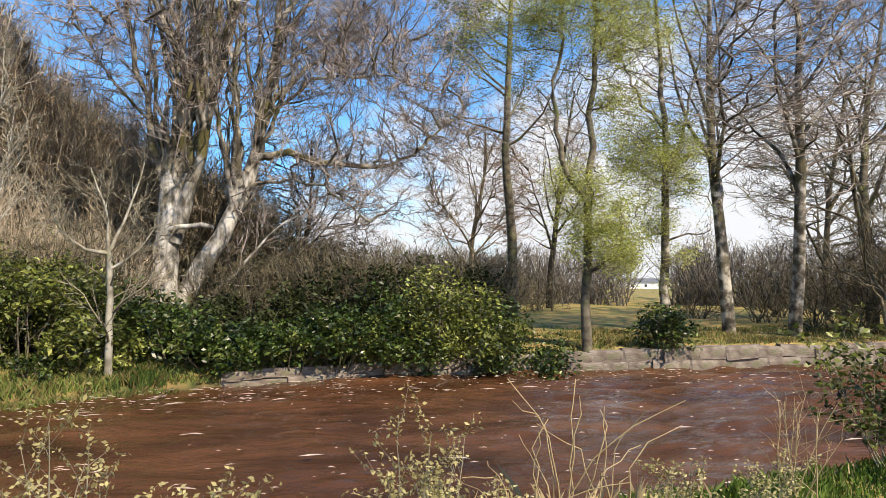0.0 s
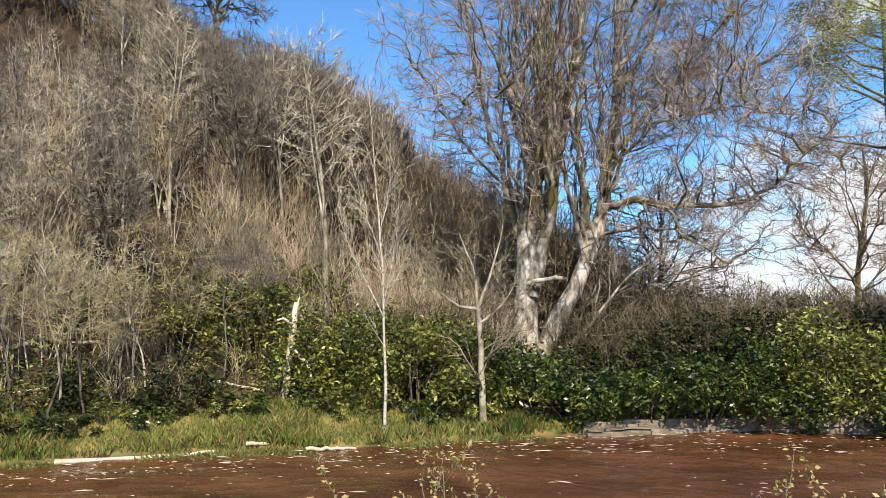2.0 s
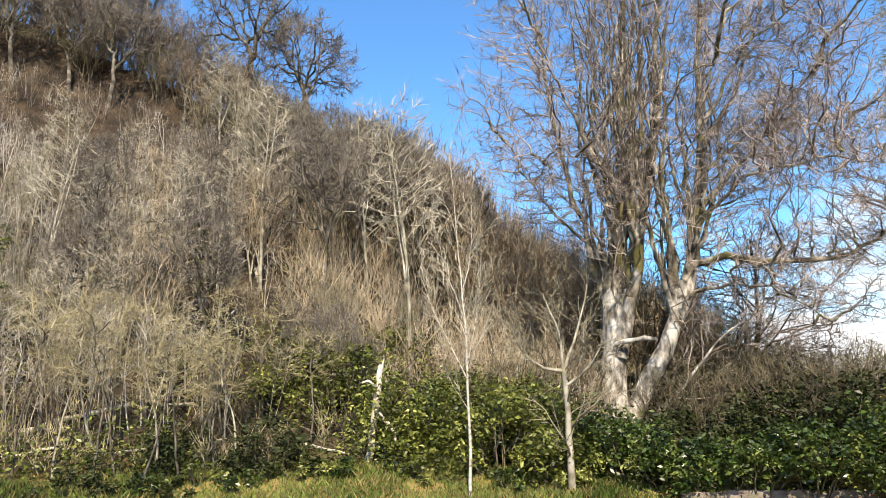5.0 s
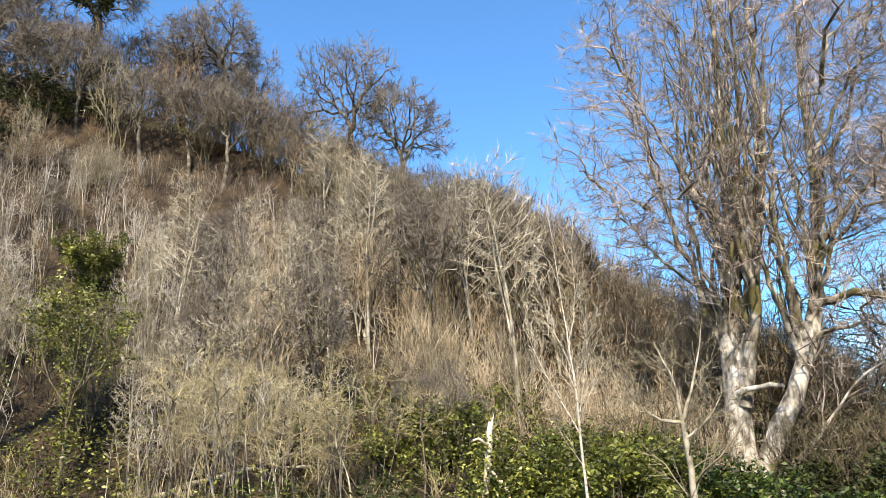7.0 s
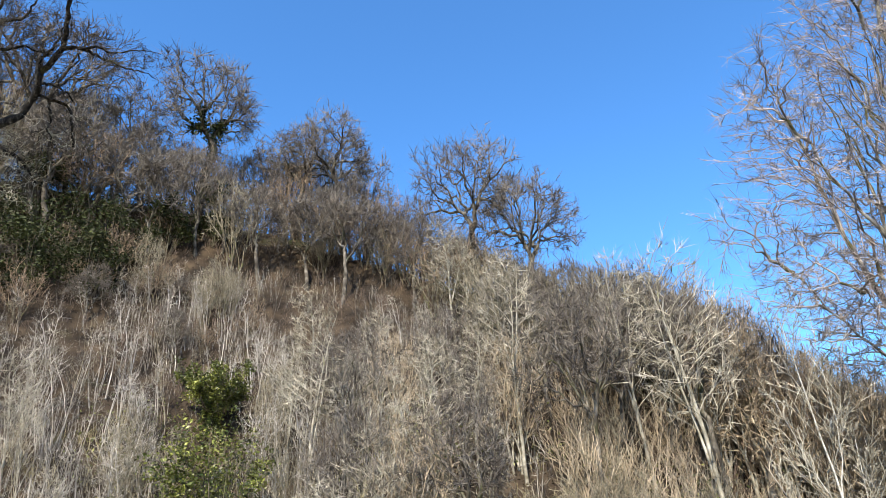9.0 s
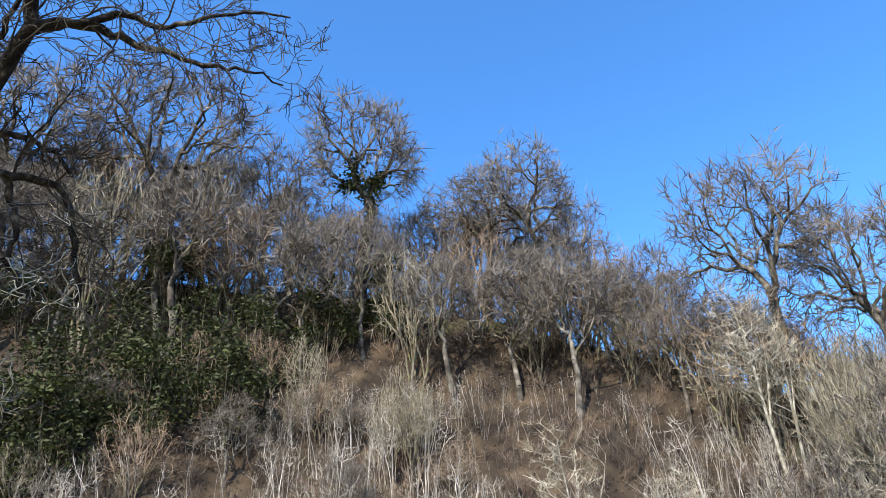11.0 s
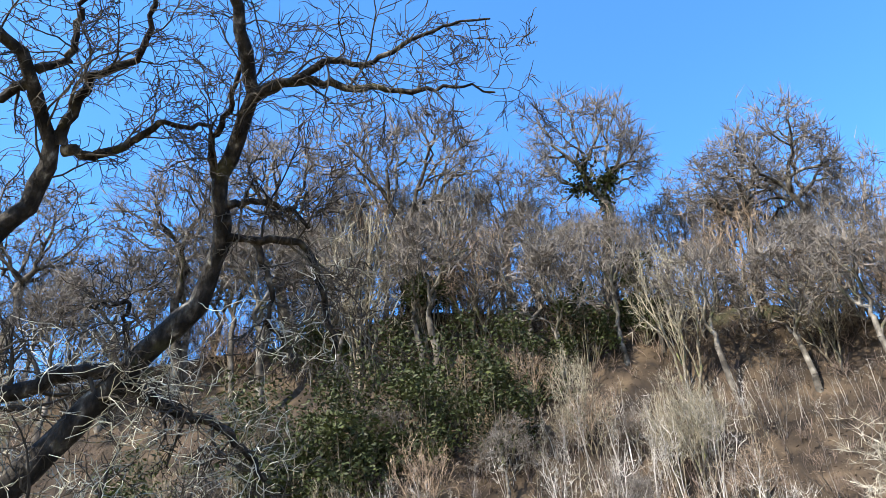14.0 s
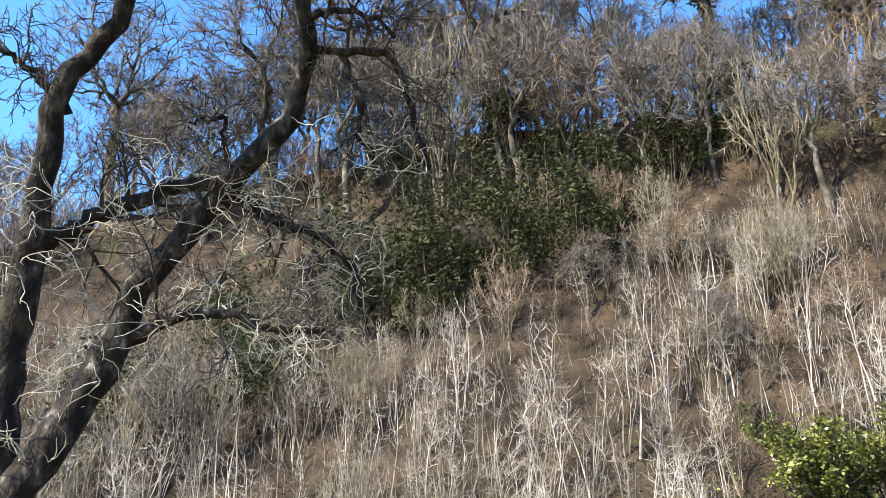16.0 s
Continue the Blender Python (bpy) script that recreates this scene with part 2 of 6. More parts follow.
def ground_material():
    m = material("ground_earth", [(0.34, (0.014, 0.010, 0.007)), (0.5, (0.035, 0.025, 0.016)), (0.68, (0.075, 0.054, 0.034))], 0.9, 10, 0.95, 0.9, 3.0, moss=(0.035, 0.042, 0.016), moss_scale=0.22, moss_cut=0.62)
    t = m.node_tree
    b = next(n for n in t.nodes if n.type == "BSDF_PRINCIPLED")
    src = b.inputs["Base Color"].links[0].from_socket
    at = t.nodes.new("ShaderNodeAttribute")
    at.attribute_name = "turf"
    n = t.nodes.new("ShaderNodeTexNoise")
    n.inputs["Scale"].default_value, n.inputs["Detail"].default_value = 1.4, 9
    co = next(k for k in t.nodes if k.type == "TEX_COORD")
    t.links.new(co.outputs["Object"], n.inputs["Vector"])
    r = t.nodes.new("ShaderNodeValToRGB")
    e = r.color_ramp.elements
    e[0].position, e[0].color = 0.34, (0.110, 0.155, 0.035, 1)
    e[1].position, e[1].color = 0.62, (0.42, 0.285, 0.105, 1)
    t.links.new(n.outputs["Fac"], r.inputs["Fac"])
    mx = t.nodes.new("ShaderNodeMix")
    mx.data_type = "RGBA"
    t.links.new(at.outputs["Fac"], mx.inputs["Factor"])
    t.links.new(src, mx.inputs["A"])
    t.links.new(r.outputs["Color"], mx.inputs["B"])
    t.links.new(mx.outputs["Result"], b.inputs["Base Color"])
    return m


M_ground = ground_material()


def water_material():
    m = bpy.data.materials.new("peaty_water")
    m.use_nodes = True
    t = m.node_tree
    b = t.nodes["Principled BSDF"]
    co = t.nodes.new("ShaderNodeTexCoord")
    mp = t.nodes.new("ShaderNodeMapping")
    mp.inputs["Rotation"].default_value = (0, 0, radians(-12))
    mp.inputs["Scale"].default_value = (0.55, 1.3, 1)
    t.links.new(co.outputs["Object"], mp.inputs["Vector"])
    n = t.nodes.new("ShaderNodeTexNoise")
    n.inputs["Scale"].default_value, n.inputs["Detail"].default_value = 0.55, 5
    t.links.new(mp.outputs["Vector"], n.inputs["Vector"])
    r = t.nodes.new("ShaderNodeValToRGB")
    e = r.color_ramp.elements
    e[0].position, e[0].color = 0.3, (0.036, 0.015, 0.0065, 1)
    e[1].position, e[1].color = 0.75, (0.135, 0.058, 0.026, 1)
    t.links.new(n.outputs["Fac"], r.inputs["Fac"])
    t.links.new(r.outputs["Color"], b.inputs["Base Color"])
    b.inputs["Roughness"].default_value = 0.07
    b.inputs["Specular IOR Level"].default_value = 0.5
    b.inputs["IOR"].default_value = 1.33
    n1 = t.nodes.new("ShaderNodeTexNoise")
    n1.inputs["Scale"].default_value, n1.inputs["Detail"].default_value = 1.3, 8
    n1.inputs["Distortion"].default_value = 0.8
    t.links.new(mp.outputs["Vector"], n1.inputs["Vector"])
    bp = t.nodes.new("ShaderNodeBump")
    bp.inputs["Strength"].default_value, bp.inputs["Distance"].default_value = 1.0, 0.16
    n1.inputs["Roughness"].default_value = 0.62
    t.links.new(n1.outputs["Fac"], bp.inputs["Height"])
    t.links.new(bp.outputs["Normal"], b.inputs["Normal"])
    return m


M_water = water_material()
# one pale colour for the foam and for flecks painted as glints
M_foam_glint = material("foam", [(0.3, (0.36, 0.27, 0.21)), (0.7, (0.66, 0.58, 0.51))], 3, 5, 0.7, 0.2, 30)


# ---- mesh helpers ----
def mesh_of(name, verts, quads, mat, smooth=True, tris=None):
    """A mesh from an array of vertices, an array of four-cornered faces and, where given, one of triangles."""
    verts, quads = np.asarray(verts, np.float32), np.asarray(quads, np.int32).reshape(-1, 4)
    tris = np.zeros((0, 3), np.int32) if tris is None else np.asarray(tris, np.int32)
    me = bpy.data.meshes.new(name)
    me.vertices.add(len(verts))
    me.vertices.foreach_set("co", verts.ravel())
    me.loops.add(quads.size + tris.size)
    me.loops.foreach_set("vertex_index", np.concatenate([quads.ravel(), tris.ravel()]))
    me.polygons.add(len(quads) + len(tris))
    starts = np.concatenate([np.arange(len(quads)) * 4, quads.size + np.arange(len(tris)) * 3]).astype(np.int32)
    me.polygons.foreach_set("loop_start", starts)
    if smooth:
        me.polygons.foreach_set("use_smooth", np.ones(len(starts), bool))
    me.update(calc_edges=True)
    me.materials.append(mat)
    return me


def slivers(a, b, r, sides=1):
    """The last twigs from a to b: three-sided points or, where they are finer than the eye can part, slivers."""
    r = np.broadcast_to(np.asarray(r, float).reshape(-1, 1), (len(a), 1))
    t = b - a
    t = t / np.maximum(np.linalg.norm(t, axis=1, keepdims=True), 1e-9)
    u = np.cross(t, np.random.default_rng(len(a)).normal(0, 1, t.shape))
    u /= np.maximum(np.linalg.norm(u, axis=1, keepdims=True), 1e-9)
    k = np.arange(len(a))[:, None]
    if sides == 1:
        return np.stack([a + u * r, a - u * r, b], 1).reshape(-1, 3), k * 3 + [0, 1, 2]
    w = np.cross(t, u)
    v = np.stack([a + u * r, a + (-0.5 * u + 0.87 * w) * r, a + (-0.5 * u - 0.87 * w) * r, b], 1).reshape(-1, 3)
    return v, np.concatenate([k * 4 + [0, 1, 3], k * 4 + [1, 2, 3], k * 4 + [2, 0, 3]])


def spikes(lines, sides=1):
    return slivers(np.array([p[0] for p, _ in lines]), np.array([p[-1] for p, _ in lines]), np.array([q[0] for _, q in lines]), sides)


def part(name, me, parent, label=""):
    ob = new(name, me)
    ob.parent = parent
    if label:
        ob["label"] = label
    return ob


def thing(name, x, y, z, label, category, group="", turn=0.0, size=1.0):
    ob = new(name)
    ob.empty_display_size = 0.2
    ob.matrix_world = pose(x, y, z, 0, 0, turn) @ Matrix.Scale(size, 4)
    return tagged(ob, label, category, group)


def tubes(lines, sides):
    """Tapered tubes round polylines [(points n x 3, radii n)]: vertices and faces, grouped by the number of points."""
    groups = {}
    for p, r in lines:
        groups.setdefault(len(p), []).append((p, r))
    vs, fs, base = [], [], 0
    a = np.arange(sides) * 2 * np.pi / sides
    ca, sa = np.cos(a), np.sin(a)
    for n, items in groups.items():
        P = np.array([p for p, _ in items], float)
        R = np.array([r for _, r in items], float)
        T = np.gradient(P, axis=1)
        T /= np.maximum(np.linalg.norm(T, axis=2, keepdims=True), 1e-9)
        ref = np.where(np.abs(T[:, :1, 2:3]) > 0.8, np.array([1.0, 0, 0]), np.array([0, 0, 1.0]))
        U = np.cross(T, ref)
        U /= np.maximum(np.linalg.norm(U, axis=2, keepdims=True), 1e-9)
        V = np.cross(T, U)
        ring = P[:, :, None] + R[:, :, None, None] * (U[:, :, None] * ca[:, None] + V[:, :, None] * sa[:, None])
        m = len(items)
        vs.append(ring.reshape(-1, 3))
        idx = np.arange(m * n * sides).reshape(m, n, sides) + base
        nx = np.roll(idx, -1, axis=2)
        fs.append(np.stack([idx[:, :-1], nx[:, :-1], nx[:, 1:], idx[:, 1:]], -1).reshape(-1, 4))
        base += m * n * sides
    return np.concatenate(vs), np.concatenate(fs)


def merged(pieces, *last):
    """Joins (vertices, quads) pieces and, at the end, (vertices, triangles) pieces."""
    vs, fs, ts, base = [], [], [], 0
    for v, f in pieces:
        vs.append(v)
        fs.append(f + base)
        base += len(v)
    for v, f in last:
        vs.append(v)
        ts.append(f + base)
        base += len(v)
    return np.concatenate(vs), np.concatenate(fs), np.concatenate(ts) if ts else None


def unit(v):
    return v / max(np.linalg.norm(v), 1e-9)


def branch(rng, start, d, length, r0, r1, n, wiggle, lift):
    """One limb that wanders: wiggle bends it at each step, lift turns it up (or down)."""
    p, pts = np.array(start, float), [np.array(start, float)]
    d = unit(np.array(d, float))
    for _ in range(n):
        d = unit(d + rng.normal(0, wiggle, 3) + np.array([0, 0, lift]))
        p = p + d * (length / n)
        pts.append(p)
    return np.array(pts), np.linspace(r0, r1, n + 1)


def aside(rng, d, degrees):
    """A way that leaves d by about that angle, to a random side."""
    d = unit(d)
    s = rng.normal(0, 1, 3)
    s = unit(s - d * np.dot(s, d))
    a = radians(degrees) * rng.uniform(0.75, 1.25)
    return d * math.cos(a) + s * math.sin(a)


def children(rng, line, count, lo, hi, degrees, ratio, n, wiggle, lift, thick=0.55, thin=0.3, length=None, taper=0.45, out=None, fine=0.008):
    """Side shoots of one limb."""
    pts, rad = line
    seg = np.linalg.norm(np.diff(pts, axis=0), axis=1)
    total = seg.sum() if length is None else length
    made = []
    for i in range(count):
        t = lo + (hi - lo) * (i + rng.uniform(0, 1)) / count
        f = t * (len(pts) - 1)
        k = min(int(f), len(pts) - 2)
        p = pts[k] + (pts[k + 1] - pts[k]) * (f - k)
        r = rad[k] + (rad[k + 1] - rad[k]) * (f - k)
        d = aside(rng, pts[k + 1] - pts[k], degrees)
        if out is not None:
            d = unit(d + out)
        ln = total * ratio * (1.15 - taper * t) * rng.uniform(0.7, 1.25)
        made.append(branch(rng, p, d, ln, max(r * thick, fine), max(r * thick * thin, fine * 0.6), n, wiggle, lift))
    return made


def leaves(rng, points, size, spread, flat=0.4, per=1, aspect=0.5, droop=0.0):
    """Bent leaf blades of four corners round given points."""
    P = np.repeat(np.asarray(points), per, axis=0)
    n = len(P)
    P = P + rng.normal(0, spread, (n, 3))
    A = rng.normal(0, 1, (n, 3))
    A[:, 2] = A[:, 2] * flat - droop
    A /= np.linalg.norm(A, axis=1, keepdims=True)
    B = np.cross(A, rng.normal(0, 1, (n, 3)))
    B /= np.maximum(np.linalg.norm(B, axis=1, keepdims=True), 1e-9)
    L = (size * rng.uniform(0.6, 1.3, n))[:, None]
    C = np.cross(A, B) * L * 0.12
    v = np.stack([P, P + A * L * 0.5 + B * L * aspect * 0.5 + C, P + A * L, P + A * L * 0.5 - B * L * aspect * 0.5 + C], 1)
    return v.reshape(-1, 3), np.arange(n * 4).reshape(n, 4)


def ends(lines):
    return np.array([p[-1] for p, _ in lines])


def along(lines, count):
    """Points spread along limbs."""
    return np.concatenate([p[1:][np.linspace(0, len(p) - 2, count).astype(int)] for p, _ in lines])


# ---- the lie of the land, round the place where the camera stands ----
EYE_Z = 2.7
AZ = [-180, -150, -120, -90, -72, -56, -36, -28, -6, 0, 18, 29, 40, 60, 80, 100, 180]
FAR = [400, 60, 25, 20.0, 20.0, 19.5, 18.3, 19.0, 20.8, 21.2, 23.7, 27.0, 33, 55, 120, 400, 400]
NEAR = [380, 30, 9, 5.8, 5.0, 4.2, 4.0, 4.0, 4.4, 4.6, 5.4, 7.0, 10.4, 22, 60, 380, 380]
R_AZ = [-180, -140, -120, -102, -87, -74, -64, -52, -47, -40, -33, -28, -22, -15, -5, 30, 180]
R_R = [90, 60, 54, 52, 50, 49, 47, 43, 42, 41, 42, 44, 46, 50, 60, 60, 90]
R_EL = [0, 10, 19, 25.0, 28.0, 27.8, 26.0, 22.2, 20.2, 15.5, 9.5, 6.0, 3.0, 1.0, 0.2, 0.0, 0]

# the top of the stone wall along the far bank
WALL_AZ = [-18, 0, 8, 20, 46]
WALL_TOP = [0.36, 0.42, 0.55, 0.70, 0.70]


def land(x, y):
    """The ground's height, and how much of it is turf."""
    x, y = np.asarray(x, float), np.asarray(y, float)
    r, az = np.hypot(x, y), np.degrees(np.arctan2(x, y))
    far, near = np.interp(az, AZ, FAR), np.interp(az, AZ, NEAR)
    rr, el = np.interp(az, R_AZ, R_R), np.interp(az, R_AZ, R_EL)
    top = EYE_Z + rr * np.tan(np.radians(el)) - np.where(el < 3, (3 - el) / 3 * 1.4, 0)
    foot = np.where(az < -4, 0.85, 0.75)
    bump = 0.18 * np.sin(x * 0.7 + 1.3 * np.sin(y * 0.4)) * np.cos(y * 0.6 + x * 0.13)
    q = np.clip((r - far - 2.6) / np.maximum(rr - far - 2.6, 1), 0, 1)
    hill = foot + (top - foot) * q ** np.interp(az, [-68, -58], [1.4, 1.2]) + bump * np.clip((r - far) / 6, 0, 1) * np.clip(el / 8, 0.35, 2.2)
    hill = np.where(r > rr, top + (r - rr) * np.where(el > 3, -0.04, 0.0) + bump, hill)
    hill = np.maximum(hill, np.where(r > rr, 0.9, -9))
    d = r - far
    wall = az > -17.5
    shore = np.where(wall, np.where(d > 0.25, np.minimum(foot, np.interp(az, WALL_AZ, WALL_TOP) - 0.03 + (d - 0.25) * 0.2), -0.8), np.clip(np.where(d > -0.31, (d + 0.31) * 0.42, (d + 0.31) * 0.9), -0.8, foot))
    z = np.where(d > 2.6, hill, np.minimum(shore, hill))
    e = near - r
    bank = 1.08 + 0.05 * np.sin(x * 1.7) * np.cos(y * 1.3)
    z = np.where(e > -2.0, np.clip(-0.8 + (e + 2.0) * 0.95, -0.8, bank), z)
    z = np.where((d < 0) & (e < -2.0), np.minimum(z, -0.15), z)
    turf = np.where(d > 0, np.where(az > -8, 0.85, 0.55 * np.clip(1 - (d - 1.5) / 2.5, 0, 1)), np.clip((e + 0.6) / 1.0, 0, 1))
    return z, turf


def place(az, r):
    """A point on the ground by its heading and distance from the place where the walk begins."""
    x, y = r * math.sin(radians(az)), r * math.cos(radians(az))
    return x, y, float(land(x, y)[0])


def build_ground():
    az = np.radians(np.concatenate([np.linspace(-180, -125, 20, endpoint=False), np.linspace(-125, 45, 280, endpoint=False), np.linspace(45, 180, 40, endpoint=False)]))
    r = np.concatenate([[0.01], np.linspace(0.8, 12, 24), np.linspace(12.5, 34, 70), np.linspace(34.5, 62, 40), np.geomspace(64, 3500, 40)])
    A, R = np.meshgrid(az, r)
    X, Y = R * np.sin(A), R * np.cos(A)
    Z, turf = land(X, Y)
    v = np.stack([X, Y, Z], -1).reshape(-1, 3)
    n, m = A.shape
    idx = np.arange(n * m).reshape(n, m)
    nx = np.roll(idx, -1, axis=1)
    q = np.stack([idx[:-1], idx[1:], nx[1:], nx[:-1]], -1).reshape(-1, 4)
    me = mesh_of("ground", v, q, M_ground)
    a = me.attributes.new("turf", "FLOAT", "POINT")
    a.data.foreach_set("value", turf.ravel().astype(np.float32))
    return tagged(new("ground", me), "brown leaf-littered hillside and green river banks", "ground", kind="structure")


build_ground()


def build_water():
    az = np.radians(np.linspace(-150, 84, 560))
    q = np.linspace(0, 1, 150)
    A, Q = np.meshgrid(az, q)
    far, near = np.interp(np.degrees(A), AZ, FAR) + 0.9, np.interp(np.degrees(A), AZ, NEAR) - 1.3
    R = near + (far - near) * Q
    X, Y = R * np.sin(A), R * np.cos(A)
    # s runs with the stream, c across it; the water is livelier towards the bend
    s, c = X * 0.978 + Y * 0.208, Y * 0.978 - X * 0.208
    live = np.interp(s, [-20, -4, 2, 12], [1.0, 0.8, 1.2, 1.9])
    Z = 0.020 * np.sin(c * 3.1 + 0.9 * np.sin(s * 0.9)) + 0.022 * np.sin(s * 1.3 + 1.9 * np.sin(c * 1.1)) + 0.014 * np.sin(c * 6.7 + s * 2.9 + 1.2 * np.sin(s * 1.7))
    Z = Z + 0.012 * np.sin(c * 9.3 - s * 3.7 + 1.6 * np.sin(c * 2.3 + s)) + 0.016 * np.sin(2.2 * c + 1.1 * s) * np.sin(1.9 * s - 0.7 * c + 2.0 * np.sin(0.6 * c))
    Z = Z * live
    n, m = A.shape
    idx = np.arange(n * m).reshape(n, m)
    f = np.stack([idx[:-1, :-1], idx[:-1, 1:], idx[1:, 1:], idx[1:, :-1]], -1).reshape(-1, 4)
    me = mesh_of("water", np.stack([X, Y, Z], -1).reshape(-1, 3), f, M_water)
    tagged(new("water", me), "fast brown peaty river water with small ripples", "water", kind="structure")


build_water()


# ---- the stone wall along the far bank ----
def stone_mesh(rng, w, h, d):
    bm = bmesh.new()
    bmesh.ops.create_cube(bm, size=1.0)
    bmesh.ops.bevel(bm, geom=bm.edges[:], offset=0.05, segments=1, affect="EDGES")
    for v in bm.verts:
        v.co = Vector((v.co.x * w, v.co.y * d, v.co.z * h)) + Vector(rng.normal(0, 0.035, 3))
    me = bpy.data.meshes.new("stone")
    bm.to_mesh(me)
    bm.free()
    me.materials.append(M_wall)
    return me


def build_wall():
    rng = np.random.default_rng(5)
    azs = np.linspace(-17.5, 46, 104)
    rs = np.interp(azs, AZ, FAR)
    X, Y = rs * np.sin(np.radians(azs)), rs * np.cos(np.radians(azs))
    top = np.interp(azs, WALL_AZ, WALL_TOP)
    ring = []
    for dr, z in [(0.09, -0.8 - top), (0.09, -0.10), (0.13, -0.03), (0.42, -0.03), (0.46, -0.3), (0.46, -0.8 - top)]:
        f = (rs + dr) / rs
        ring.append(np.stack([X * f, Y * f, top + z], 1))
    v = np.stack(ring, 1).reshape(-1, 3)
    idx = np.arange(len(azs) * 6).reshape(len(azs), 6)
    nx = np.roll(idx, -1, axis=1)
    q = np.stack([idx[:-1], nx[:-1], nx[1:], idx[1:]], -1).reshape(-1, 4)
    core = tagged(new("retaining_wall", mesh_of("retaining_wall", v, q, M_wall, False)), "weathered brown-grey stone retaining wall at the water", "wall", kind="structure")
    kinds = [stone_mesh(rng, 1, 1, 1) for _ in range(6)]
    seg = np.concatenate([[0], np.cumsum(np.hypot(np.diff(X), np.diff(Y)))])
    for course in range(2):
        s = 0.0
        while s < seg[-1] - 1:
            w = rng.uniform(0.45, 1.3)
            c = s + w / 2
            x, y = np.interp(c, seg, X), np.interp(c, seg, Y)
            h = (np.interp(c, seg, top) + 0.12) / 2
            z = -0.12 + h * course
            x2, y2 = np.interp(c + 0.3, seg, X), np.interp(c + 0.3, seg, Y)
            a = math.atan2(y2 - y, x2 - x)
            ob = new("stone", kinds[rng.integers(6)])
            ob.parent = core
            off = 0.17 + rng.normal(0, 0.035)
            drop = -0.10 if course == 1 and rng.random() < 0.12 else 0.0
            ob.matrix_world = pose(x - math.sin(a) * off, y + math.cos(a) * off, z + h / 2 + drop, rng.normal(0, 3), rng.normal(0, 2), math.degrees(a)) @ Matrix.Diagonal((w * 1.04, 0.36, h * rng.uniform(0.95, 1.15), 1))
            s += w


build_wall()


# ---- trees ----
def guide(rng, pts, r0, r1, n=10, jitter=0.0):
    """A limb led through a few given points, rounded and roughened."""
    P = np.array(pts, float)
    t = np.concatenate([[0], np.cumsum(np.linalg.norm(np.diff(P, axis=0), axis=1))])
    s = np.linspace(0, t[-1], n + 1)
    Q = np.stack([np.interp(s, t, P[:, i]) for i in range(3)], 1)
    Q[1:-1] = 0.25 * Q[:-2] + 0.5 * Q[1:-1] + 0.25 * Q[2:]
    Q[1:] += rng.normal(0, jitter, Q[1:].shape)
    return Q, r0 + (r1 - r0) * (s / t[-1]) ** 0.8


def crown(rng, limbs, spec, fine=0.008, thick=0.5):
    """Levels of side shoots on given limbs; returns one list a level."""
    levels, cur = [], limbs
    for count, lo, hi, deg, ratio, n, wig, lift in spec:
        nxt = []
        for ln in cur:
            nxt += children(rng, ln, count, lo, hi, deg, ratio, n, wig, lift, thick if not levels else 0.5, fine=fine)
        levels.append(nxt)
        cur = nxt
    return levels


def put_tree(ob, trunk_lines, twig_levels, bark, twig, sides=8, tip=1):
    part("trunk", mesh_of("trunk", *tubes(trunk_lines, sides), bark), ob)
    pieces = [tubes(lines, 4 if i == 0 else 3) for i, lines in enumerate(twig_levels[:-1])]
    v, q, t = merged(pieces, spikes(twig_levels[-1], tip))
    part("crown", mesh_of("crown", v, q, twig, True, t), ob)
    return ob


def dome(rng, n, mid, size, low=-0.5, core=0.4, lobes=0.22):
    """Places for the twig ends of a crown: an uneven dome."""
    d = rng.normal(0, 1, (n * 4, 3))
    d /= np.linalg.norm(d, axis=1, keepdims=True)
    d = d[d[:, 2] > low][:n]
    ax = rng.normal(0, 1, (8, 3))
    ax /= np.linalg.norm(ax, axis=1, keepdims=True)
    bulge = 1 - lobes + 2.2 * lobes * np.clip(d @ ax.T, 0, 1).max(axis=1) ** 5
    return np.array(mid) + d * (bulge * rng.uniform(core, 1, len(d)) ** 0.5)[:, None] * np.array(size)


def grow(rng, root, targets, rt, power=0.43, step=0.40, wig=0.07, way=None, low_step=None):
    """Forks from a root until each end has its own twig: [(points, radii)] and the number of ends that each one carries."""
    lines, loads, total = [], [], len(targets)
    stack = [(np.array(root, float), targets, way)]
    while stack:
        p, T, d0 = stack.pop()
        n = len(T)
        v = T.mean(axis=0) - p
        f = 1.0
        if n > 1:
            f = (low_step if low_step and n > total / 9 else step) * rng.uniform(0.7, 1.3)
        v = v * f
        ln = float(np.sqrt(v @ v))
        q = p + v + rng.normal(0, wig * ln, 3)
        mid = (p + q) * 0.5 + rng.normal(0, wig * ln, 3)
        if d0 is not None:
            mid = mid + d0 * (0.16 * ln)
            if n > 1:
                q = q + d0 * (0.20 * ln)
        r0, r1 = rt * n ** power, rt * (max(n * 0.7, 1) ** power if n > 1 else 0.5)
        lines.append((np.array([p, mid, q]), np.array([r0, (r0 + r1) / 2, r1])))
        loads.append(n)
        if n > 1:
            w = T - q
            w = w / np.maximum(np.linalg.norm(w, axis=1, keepdims=True), 1e-6)
            w = w - w.mean(axis=0)
            ax = np.linalg.eigh(w.T @ w)[1][:, 2] + rng.normal(0, 0.25, 3)
            order = np.argsort(w @ ax)
            k = min(max(int(n * rng.uniform(0.3, 0.7) + 0.5), 1), n - 1)
            d = unit(q - mid)
            stack += [(q, T[order[:k]], d), (q, T[order[k:]], d)]
    return lines, loads


